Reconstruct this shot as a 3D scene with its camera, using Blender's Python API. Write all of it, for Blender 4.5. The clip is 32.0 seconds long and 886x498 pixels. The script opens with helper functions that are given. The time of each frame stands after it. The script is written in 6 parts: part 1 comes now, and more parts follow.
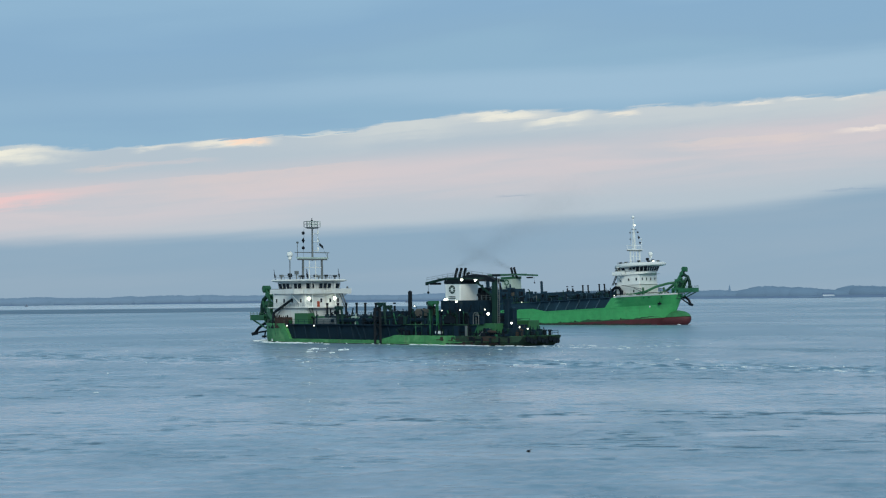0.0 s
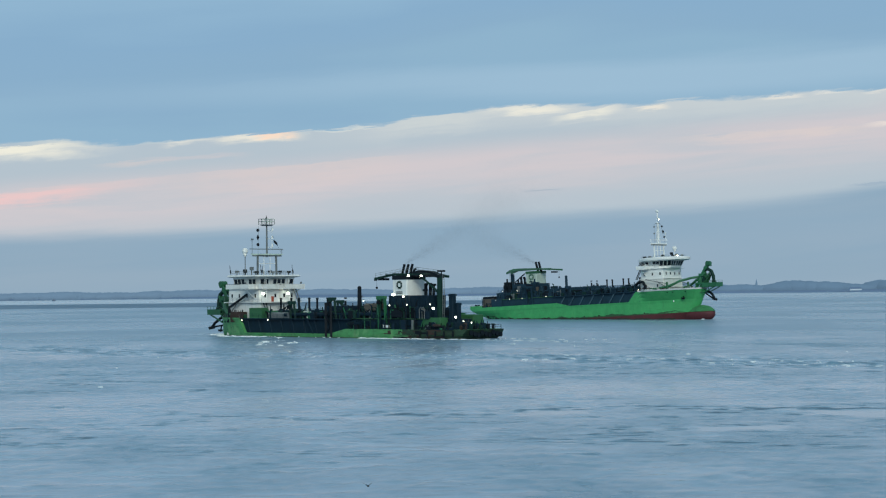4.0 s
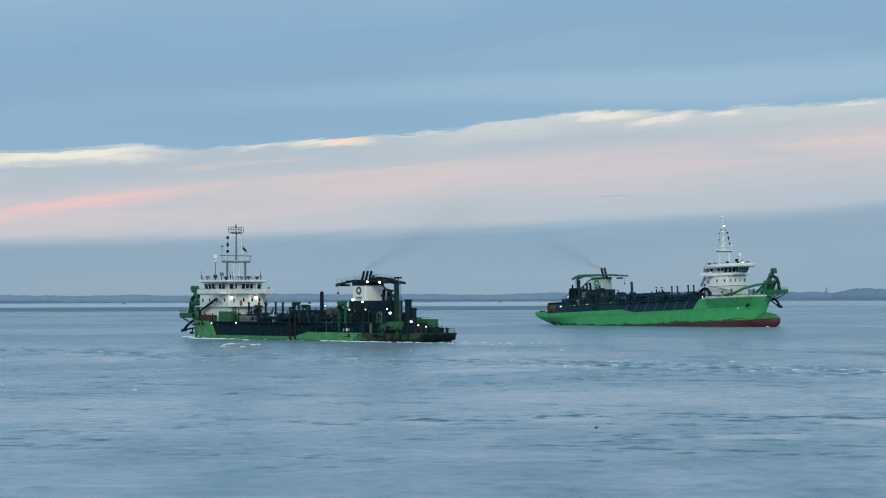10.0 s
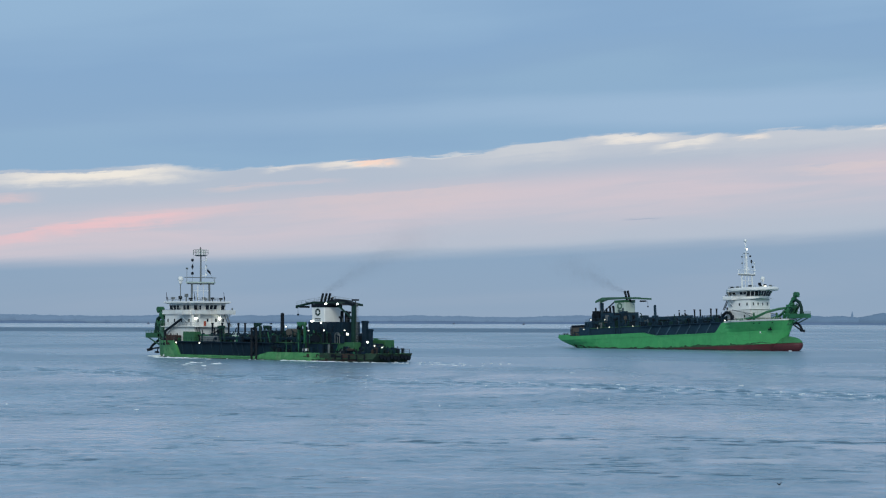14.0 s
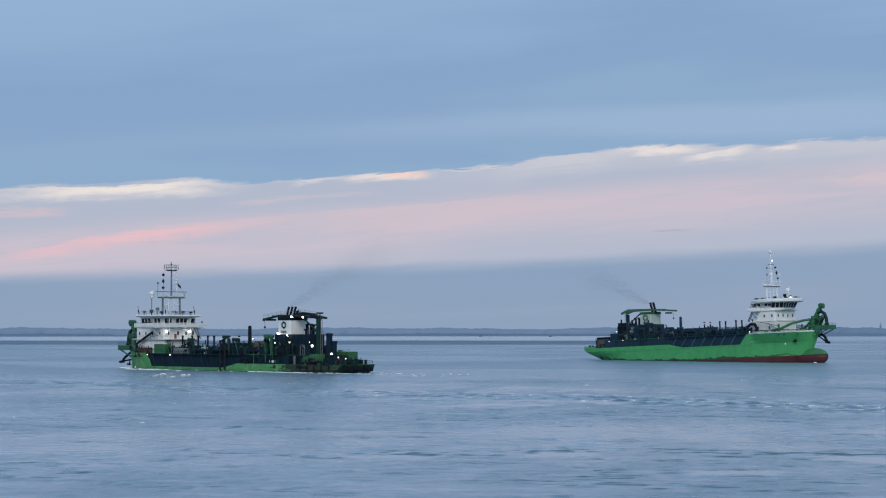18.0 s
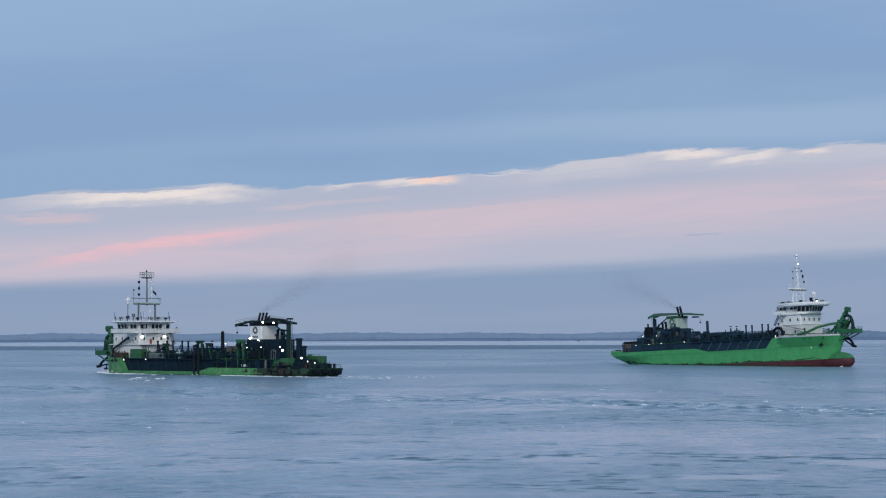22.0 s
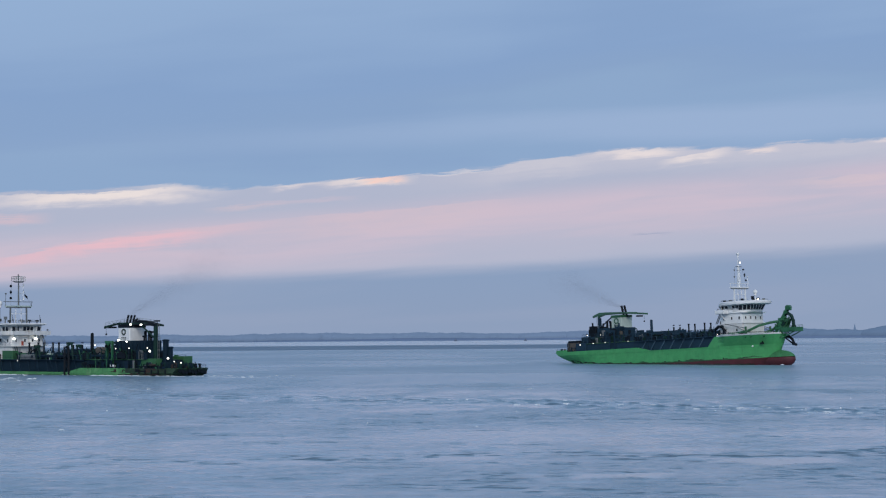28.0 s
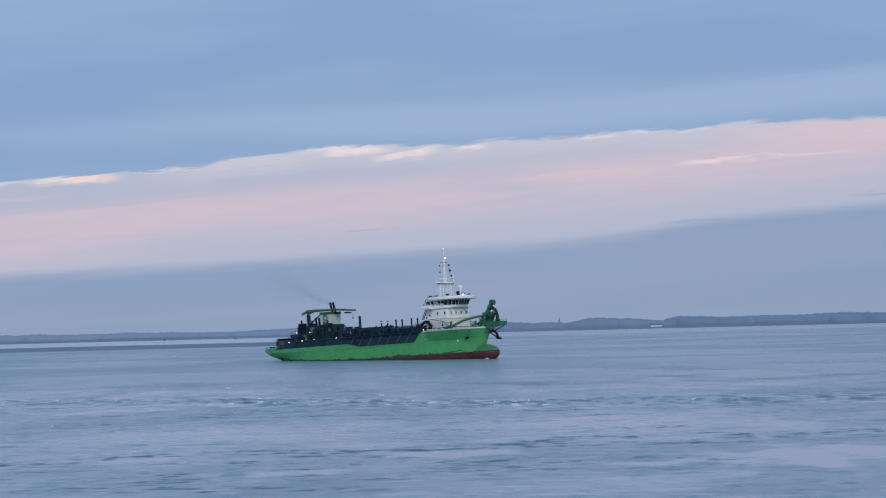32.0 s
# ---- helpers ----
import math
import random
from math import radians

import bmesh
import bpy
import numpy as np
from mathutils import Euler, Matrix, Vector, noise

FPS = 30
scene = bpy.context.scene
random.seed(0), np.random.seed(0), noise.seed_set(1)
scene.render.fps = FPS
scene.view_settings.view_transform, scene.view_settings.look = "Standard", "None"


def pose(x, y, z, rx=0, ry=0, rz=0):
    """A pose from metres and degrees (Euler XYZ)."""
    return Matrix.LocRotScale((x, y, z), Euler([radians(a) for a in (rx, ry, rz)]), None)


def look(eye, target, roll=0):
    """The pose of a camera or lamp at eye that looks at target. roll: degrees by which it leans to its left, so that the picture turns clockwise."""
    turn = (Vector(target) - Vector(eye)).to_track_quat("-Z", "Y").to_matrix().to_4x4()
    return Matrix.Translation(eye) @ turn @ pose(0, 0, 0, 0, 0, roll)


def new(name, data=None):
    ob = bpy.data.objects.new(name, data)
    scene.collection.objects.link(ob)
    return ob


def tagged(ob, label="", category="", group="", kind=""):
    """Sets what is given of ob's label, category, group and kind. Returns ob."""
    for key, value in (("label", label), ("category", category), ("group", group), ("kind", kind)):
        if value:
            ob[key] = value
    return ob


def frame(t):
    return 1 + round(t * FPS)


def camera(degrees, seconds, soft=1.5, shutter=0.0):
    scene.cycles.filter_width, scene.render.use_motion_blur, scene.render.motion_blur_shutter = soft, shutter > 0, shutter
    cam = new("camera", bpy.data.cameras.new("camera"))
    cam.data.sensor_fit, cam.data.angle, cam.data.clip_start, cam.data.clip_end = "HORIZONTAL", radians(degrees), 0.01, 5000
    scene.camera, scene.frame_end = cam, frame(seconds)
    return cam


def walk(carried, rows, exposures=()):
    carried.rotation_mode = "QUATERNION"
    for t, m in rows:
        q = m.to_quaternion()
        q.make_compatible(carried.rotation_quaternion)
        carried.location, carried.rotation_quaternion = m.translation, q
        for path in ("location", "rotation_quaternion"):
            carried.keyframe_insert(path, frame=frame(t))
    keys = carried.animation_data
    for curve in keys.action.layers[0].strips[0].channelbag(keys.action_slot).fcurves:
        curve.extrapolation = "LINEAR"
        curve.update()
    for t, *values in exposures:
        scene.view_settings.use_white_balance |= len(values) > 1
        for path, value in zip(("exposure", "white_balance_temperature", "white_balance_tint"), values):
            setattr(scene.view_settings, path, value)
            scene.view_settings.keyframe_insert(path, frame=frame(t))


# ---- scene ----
def aim(x, yaw, pitch, roll):
    """Eye on the drifting deck at x, turned left by yaw, up by pitch, leaning by roll."""
    return pose(x, 0, 11.5) @ pose(0, 0, 0, 0, 0, yaw) @ pose(0, 0, 0, 90 + pitch) @ pose(0, 0, 0, 0, 0, roll)


cam = camera(27.0, 32.0, soft=1.2)
walk(cam, [
    (0.0, aim(0.00, 0.000, 1.360, -0.580)),
    (0.5, aim(0.38, 0.090, 1.354, -0.329)),
    (1.0, aim(0.76, 0.213, 1.309, -0.485)),
    (1.5, aim(1.14, 0.328, 1.277, -0.550)),
    (2.0, aim(1.52, 0.472, 1.213, -0.622)),
    (2.5, aim(1.89, 0.605, 1.154, -0.679)),
    (3.0, aim(2.27, 0.696, 1.132, -0.672)),
    (3.5, aim(2.65, 0.784, 1.145, -0.642)),
    (5.5, aim(4.17, 1.332, 1.457, -0.515)),
    (6.0, aim(4.55, 1.545, 1.518, -0.510)),
    (6.5, aim(4.92, 1.731, 1.536, -0.464)),
    (7.0, aim(5.30, 1.928, 1.534, -0.460)),
    (7.5, aim(5.68, 2.111, 1.524, -0.385)),
    (8.0, aim(6.06, 2.308, 1.478, -0.315)),
    (8.5, aim(6.44, 2.488, 1.420, -0.255)),
    (9.0, aim(6.82, 2.668, 1.353, -0.232)),
    (9.5, aim(7.20, 2.853, 1.362, -0.200)),
    (10.0, aim(7.58, 3.088, 1.373, -0.210)),
    (10.5, aim(7.96, 3.238, 1.386, -0.224)),
    (11.0, aim(8.33, 3.341, 1.429, -0.223)),
    (11.5, aim(8.71, 3.427, 1.480, -0.313)),
    (12.0, aim(9.09, 3.557, 1.547, -0.269)),
    (12.5, aim(9.47, 3.710, 1.603, -0.267)),
    (13.0, aim(9.85, 3.806, 1.719, -0.170)),
    (13.5, aim(10.23, 3.863, 1.895, -0.020)),
    (14.0, aim(10.61, 3.927, 2.057, 0.132)),
    (14.5, aim(10.99, 4.012, 2.230, 0.198)),
    (16.5, aim(12.50, 4.462, 2.498, 0.192)),
    (17.0, aim(12.88, 4.561, 2.489, 0.106)),
    (17.5, aim(13.26, 4.675, 2.460, -0.018)),
    (18.0, aim(13.64, 4.824, 2.440, -0.021)),
    (18.5, aim(14.02, 4.942, 2.459, -0.113)),
    (19.0, aim(14.40, 5.067, 2.470, -0.129)),
    (19.5, aim(14.77, 5.213, 2.485, -0.173)),
    (20.0, aim(15.15, 5.329, 2.511, -0.202)),
    (20.5, aim(15.53, 5.409, 2.534, -0.189)),
    (21.0, aim(15.91, 5.516, 2.556, -0.158)),
    (21.5, aim(16.29, 5.626, 2.579, -0.152)),
    (22.0, aim(16.67, 5.752, 2.588, -0.166)),
    (22.5, aim(17.05, 5.784, 2.632, -0.149)),
    (23.0, aim(17.43, 5.775, 2.669, -0.185)),
    (23.5, aim(17.81, 5.789, 2.687, -0.200)),
    (24.0, aim(18.18, 5.862, 2.696, -0.185)),
    (24.5, aim(18.56, 6.002, 2.674, -0.280)),
    (26.5, aim(20.08, 6.548, 2.462, -0.611)),
    (27.0, aim(20.46, 6.151, 2.462, -0.589)),
    (27.5, aim(20.84, 5.329, 2.507, -0.512)),
    (28.0, aim(21.22, 4.215, 2.579, -0.438)),
    (28.5, aim(21.59, 2.942, 2.645, -0.338)),
    (29.0, aim(21.97, 1.502, 2.689, -0.428)),
    (29.5, aim(22.35, -0.183, 2.661, -0.618)),
    (30.0, aim(22.73, -1.694, 2.590, -0.690)),
    (30.5, aim(23.11, -3.003, 2.542, -0.777)),
    (31.0, aim(23.49, -3.955, 2.487, -1.078)),
    (31.5, aim(23.87, -4.535, 2.425, -1.228)),
    (32.0, aim(24.25, -4.717, 2.354, -1.394)),
], exposures=[(0.0, 0.15, 6510, -5), (9.0, 0.13, 6525, -5), (11.0, 0.12, 6480, -2), (13.0, 0.10, 6405, 1), (18.0, 0.02, 6345, 8), (23.0, -0.01, 6300, 11), (28.0, -0.02, 6280, 13), (32.0, 0.01, 6290, 13)])


# ---------------------------------------------------------------- sky and light
def lin(r, g, b):
    """Linear colour from display values 0..255."""
    return tuple(((c / 255 + 0.055) / 1.055) ** 2.4 if c > 10 else c / 3295 for c in (r, g, b)) + (1.0,)


class Nodes:
    """Short hand for wiring a node tree."""

    def __init__(self, tree):
        self.tree = tree
        tree.nodes.clear()

    def add(self, kind, *ins):
        n = self.tree.nodes.new(kind)
        for i, v in enumerate(ins):
            self.put(n, i, v)
        return n

    def put(self, n, key, v):
        if v is None:
            return
        if isinstance(v, bpy.types.NodeSocket):
            self.tree.links.new(v, n.inputs[key])
        else:
            n.inputs[key].default_value = v

    def math(self, op, a, b=None, c=None, clamp=False):
        n = self.add("ShaderNodeMath", a, b, c)
        n.operation, n.use_clamp = op, clamp
        return n.outputs[0]

    def mix(self, f, a, b, blend="MIX"):
        n = self.add("ShaderNodeMix")
        n.data_type, n.blend_type = "RGBA", blend
        self.put(n, 0, f), self.put(n, 6, a), self.put(n, 7, b)
        return n.outputs[2]

    def smooth(self, v, lo, hi):
        n = self.add("ShaderNodeMapRange", v, lo, hi, 0.0, 1.0)
        n.interpolation_type = "SMOOTHSTEP"
        return n.outputs[0]

    def noise(self, vec, scale=1.0, detail=4.0, rough=0.55, distort=0.0):
        n = self.add("ShaderNodeTexNoise")
        self.put(n, "Vector", vec), self.put(n, "Scale", scale), self.put(n, "Detail", detail)
        self.put(n, "Roughness", rough), self.put(n, "Distortion", distort)
        return n.outputs["Fac"]

    def map(self, vec, scale=(1, 1, 1), rot=(0, 0, 0), loc=(0, 0, 0)):
        n = self.add("ShaderNodeMapping", vec)
        n.inputs["Scale"].default_value, n.inputs["Rotation"].default_value, n.inputs["Location"].default_value = scale, rot, loc
        return n.outputs[0]


def make_world():
    world = bpy.data.worlds.new("dusk_sky")
    scene.world = world
    world.use_nodes = True
    k = Nodes(world.node_tree)
    co = k.add("ShaderNodeTexCoord").outputs["Generated"]
    s = k.add("ShaderNodeSeparateXYZ", co)
    x, y, z = s.outputs
    az = k.math("ARCTAN2", x, y)
    el = k.math("ARCSINE", z)
    flat = k.add("ShaderNodeCombineXYZ", az, k.math("MULTIPLY_ADD", az, -0.07, el), 0.0).outputs[0]
    # streaks lie along gently rising lines
    tilt = radians(-3.5)
    fine = k.noise(k.map(flat, scale=(6.0, 70.0, 1.0), rot=(0, 0, tilt)), 1.6, 5.0, 0.55, 0.5)
    broad = k.noise(k.map(flat, scale=(3.0, 26.0, 1.0), rot=(0, 0, tilt), loc=(3.7, 1.3, 0)), 1.5, 4.0, 0.5, 0.3)
    veil = k.noise(k.map(flat, scale=(2.6, 15.0, 1.0), rot=(0, 0, radians(-6)), loc=(0.7, 2.3, 0)), 1.5, 2.5, 0.45, 0.3)
    wisp = k.noise(k.map(flat, scale=(14.0, 150.0, 1.0), rot=(0, 0, tilt), loc=(1.1, 0.2, 0)), 1.6, 6.0, 0.6, 0.6)
    puff = k.noise(k.map(flat, scale=(38.0, 120.0, 1.0), loc=(2.1, 0.7, 0)), 1.6, 5.0, 0.6, 0.4)
    jit = k.math("MULTIPLY", k.math("SUBTRACT", fine, 0.5), 0.006)
    jit2 = k.math("ADD", k.math("MULTIPLY", k.math("SUBTRACT", wisp, 0.5), 0.0085), k.math("MULTIPLY", k.math("SUBTRACT", puff, 0.5), 0.0040))
    # upper edge of the bright band, in lobes
    rampn = k.add("ShaderNodeValToRGB", k.math("MULTIPLY_ADD", az, 1.0, 0.5))
    lobes = ((-0.40, 0.066), (-0.335, 0.0715), (-0.309, 0.0748), (-0.273, 0.0767), (-0.245, 0.0784), (-0.219, 0.0796), (-0.203, 0.0782), (-0.180, 0.0792), (-0.162, 0.0799), (-0.143, 0.0815), (-0.132, 0.0830), (-0.110, 0.0849), (-0.097, 0.0846), (-0.062, 0.0866), (-0.046, 0.0876), (-0.030, 0.0932), (-0.004, 0.0946), (0.013, 0.0972), (0.044, 0.0980), (0.078, 0.0977), (0.099, 0.0976), (0.119, 0.0998), (0.148, 0.0996), (0.165, 0.1008), (0.190, 0.1026), (0.220, 0.1023), (0.234, 0.1040), (0.32, 0.1047))
    rr = rampn.color_ramp
    rr.interpolation = "LINEAR"
    for i, (p, e) in enumerate(lobes):
        el_ = rr.elements[i] if i < 2 else rr.elements.new(p + 0.5)
        el_.position = p + 0.5
        v = (e - 0.06) / 0.05
        el_.color = (v, v, v, 1)
    up = k.math("MULTIPLY_ADD", rampn.outputs[0], 0.05, 0.06)
    low = k.math("ADD", k.math("MULTIPLY_ADD", az, 0.0416, 0.0358), k.math("MULTIPLY", k.math("MULTIPLY", az, az), 0.034))
    low = k.math("MULTIPLY_ADD", k.smooth(az, 0.17, 0.24), 0.0045, low)
    e0 = k.math("ADD", el, jit)
    e1 = k.math("ADD", el, jit2)
    over = k.math("SUBTRACT", e1, up)          # above the upper edge of the bright band
    under = k.math("SUBTRACT", e0, low)        # above its lower edge
    grain = k.smooth(k.math("MULTIPLY_ADD", wisp, 0.5, k.math("MULTIPLY", puff, 0.5)), 0.34, 0.58)

    def streak(base, a0, s0, a1, s1, above, below, color, amount, rough=0.4):
        """A streak of cloud from azimuth a0 to a1 along a rising line: crisp above, softer below."""
        d = k.math("SUBTRACT", e1, k.math("MULTIPLY_ADD", k.math("SUBTRACT", az, a0), (s1 - s0) / (a1 - a0), s0))
        w = a1 - a0
        ends = k.math("MULTIPLY", k.smooth(az, a0, a0 + 0.4 * w), k.smooth(az, a1, a1 - 0.35 * w))
        m = k.math("MULTIPLY", k.math("MULTIPLY", k.smooth(d, above, 0.0), k.smooth(d, -below, -0.15 * below)), ends)
        return k.mix(k.math("MULTIPLY", m, k.math("MULTIPLY_ADD", grain, amount * rough, amount * (1 - rough))), base, lin(*color))

    # upper cloud deck: blue grey, in broad soft sheets
    deck = k.add("ShaderNodeValToRGB", k.math("MULTIPLY_ADD", k.math("SUBTRACT", el, up), 5.0, k.math("MULTIPLY_ADD", k.math("SUBTRACT", veil, 0.5), 0.5, k.math("MULTIPLY", k.math("SUBTRACT", fine, 0.5), 0.08))))
    cr = deck.color_ramp
    cr.elements[0].position, cr.elements[0].color = 0.0, lin(142, 169, 200)
    cr.elements[1].position, cr.elements[1].color = 1.0, lin(154, 182, 212)
    for p, c in ((0.085, lin(142, 169, 200)), (0.15, lin(138, 165, 198)), (0.27, lin(136, 164, 199)), (0.42, lin(146, 173, 205))):
        e = cr.elements.new(p)
        e.color = c
    # a paler sheet lies between two soft edges, lower and broader to the right
    sheet_top = k.math("ADD", k.math("MULTIPLY_ADD", az, 0.040, 0.1163), k.math("MULTIPLY", k.math("SUBTRACT", broad, 0.5), 0.012))
    sheet_low = k.math("MULTIPLY_ADD", k.smooth(az, -0.06, 0.12), -0.012, k.math("MULTIPLY_ADD", az, 0.052, 0.1090))
    sheet = k.math("MULTIPLY", k.smooth(k.math("SUBTRACT", e0, sheet_top), 0.006, -0.004), k.smooth(k.math("SUBTRACT", e0, sheet_low), -0.008, 0.004))
    deckc = k.mix(k.math("MULTIPLY", sheet, k.smooth(az, -0.36, 0.10)), deck.outputs[0], lin(155, 178, 207))
    # bright band: warm grey, with long rose streaks
    rose = k.smooth(k.math("MULTIPLY_ADD", fine, 0.55, k.math("MULTIPLY", broad, 0.45)), 0.34, 0.60)
    ray = k.math("ADD", k.math("SUBTRACT", el, k.math("MULTIPLY_ADD", az, 0.0785, 0.0705)), k.math("MULTIPLY", jit, 0.5))
    lit = k.math("MULTIPLY", k.smooth(ray, -0.036, -0.006), k.smooth(ray, 0.012, -0.002))
    bandc = k.mix(k.math("MULTIPLY", lit, k.math("MULTIPLY_ADD", rose, 0.55, 0.45)), lin(178, 184, 201), lin(205, 191, 202))
    # lighter towards the upper edge in its middle and right half
    bandc = k.mix(k.math("MULTIPLY", k.math("MULTIPLY", k.smooth(over, -0.016, -0.002), k.smooth(az, -0.12, 0.0)), 0.55), bandc, lin(206, 203, 210))
    for row in (
        (-0.335, 0.0348, -0.225, 0.0563, 0.0016, 0.0085, (227, 189, 196), 0.85), (-0.275, 0.0492, -0.150, 0.0620, 0.0018, 0.0085, (218, 191, 198), 0.6),
        (-0.292, 0.0458, -0.188, 0.0568, 0.0015, 0.0078, (232, 190, 196), 0.8), (-0.208, 0.0680, -0.148, 0.0702, 0.0012, 0.0042, (208, 192, 198), 0.55), (-0.192, 0.0796, -0.138, 0.0816, 0.0005, 0.0024, (226, 217, 214), 0.7),
        (-0.190, 0.0585, -0.010, 0.0738, 0.0018, 0.0170, (211, 192, 199), 0.75), (-0.345, 0.0608, -0.278, 0.0628, 0.0018, 0.0042, (214, 190, 196), 0.7),
        (-0.190, 0.0700, -0.110, 0.0740, 0.0015, 0.0040, (204, 190, 200), 0.5), (0.095, 0.0778, 0.230, 0.0845, 0.0012, 0.0060, (216, 196, 200), 0.65),
        (0.205, 0.1000, 0.420, 0.1040, 0.0020, 0.0170, (218, 194, 200), 0.75), (0.205, 0.0845, 0.256, 0.0860, 0.0008, 0.0032, (236, 216, 214), 0.8),
        (0.235, 0.0856, 0.310, 0.0874, 0.0008, 0.0026, (228, 208, 210), 0.65), (-0.060, 0.0900, 0.015, 0.0958, 0.0015, 0.0120, (206, 204, 210), 0.6),
        (-0.345, 0.0708, -0.178, 0.0800, 0.0012, 0.0095, (234, 223, 217), 0.9), (-0.300, 0.0735, -0.205, 0.0788, 0.0008, 0.0050, (240, 228, 219), 0.6),
        (-0.255, 0.0788, -0.180, 0.0803, 0.0006, 0.0018, (228, 220, 216), 0.7), (-0.170, 0.0783, -0.135, 0.0826, 0.0008, 0.0030, (226, 216, 214), 0.8),
        (-0.150, 0.0818, -0.084, 0.0850, 0.0009, 0.0052, (238, 224, 216), 0.9), (-0.122, 0.0836, -0.090, 0.0845, 0.0008, 0.0036, (248, 208, 192), 0.9),
        (-0.100, 0.0846, -0.040, 0.0876, 0.0005, 0.0014, (232, 222, 218), 0.8), (0.000, 0.0955, 0.062, 0.0980, 0.0008, 0.0046, (236, 224, 218), 0.85),
        (0.040, 0.0902, 0.086, 0.0980, 0.0010, 0.0060, (238, 226, 219), 0.75), (0.085, 0.0958, 0.110, 0.0962, 0.0006, 0.0028, (238, 222, 214), 0.8),
        (0.150, 0.1000, 0.182, 0.1003, 0.0006, 0.0022, (230, 218, 216), 0.75), (0.180, 0.1023, 0.205, 0.1026, 0.0006, 0.0022, (232, 220, 218), 0.75), (0.207, 0.1021, 0.231, 0.1024, 0.0006, 0.0022, (230, 218, 216), 0.7),
    ):
        bandc = streak(bandc, *row)
    # under the band: blue grey haze down to the water
    hazec = k.mix(k.smooth(el, 0.0, 0.035), lin(143, 160, 185), lin(140, 160, 187))
    hazec = k.mix(k.math("MULTIPLY", k.smooth(broad, 0.4, 0.7), 0.35), hazec, lin(156, 167, 189))
    col = k.mix(k.smooth(under, -0.004, 0.0055), hazec, bandc)
    # small dark shreds in and under the band
    for row in ((0.026, 0.0530, 0.053, 0.0530, 0.0006, 0.0022, (150, 160, 184), 0.5), (0.196, 0.0527, 0.240, 0.0530, 0.0006, 0.0020, (142, 158, 186), 0.5), (0.295, 0.0636, 0.345, 0.0642, 0.0006, 0.0020, (144, 158, 186), 0.5)):
        col = streak(col, *row)
    col = k.mix(k.smooth(over, -0.0013, 0.0011), col, deckc)
    # overhead the overcast goes on, broken softly
    top = k.mix(k.noise(k.map(co, scale=(2.0, 2.0, 5.0)), 1.6, 4.0), lin(120, 150, 182), lin(170, 192, 214))
    col = k.mix(k.smooth(el, 0.17, 0.6), col, top)
    nish = k.add("ShaderNodeTexSky")
    nish.sky_type, nish.sun_disc, nish.sun_elevation, nish.sun_rotation = "NISHITA", False, radians(3.0), radians(173.0)
    dim = k.mix(1.0, nish.outputs[0], (0.09, 0.09, 0.09, 1), "MULTIPLY")
    col = k.mix(k.math("MULTIPLY", k.smooth(el, 0.17, 0.6), 0.2), col, dim)
    bg = k.add("ShaderNodeBackground", col, 1.0)
    out = k.add("ShaderNodeOutputWorld")
    k.tree.links.new(bg.outputs[0], out.inputs[0])


make_world()
sun_data = bpy.data.lights.new("sun", "SUN")
sun_data.energy, sun_data.angle, sun_data.color = 1.65, radians(30), (1.0, 0.95, 0.90)
sun = new("sun", sun_data)
sun.matrix_world = look((0, 0, 0), (-0.1, 0.83, -0.5))


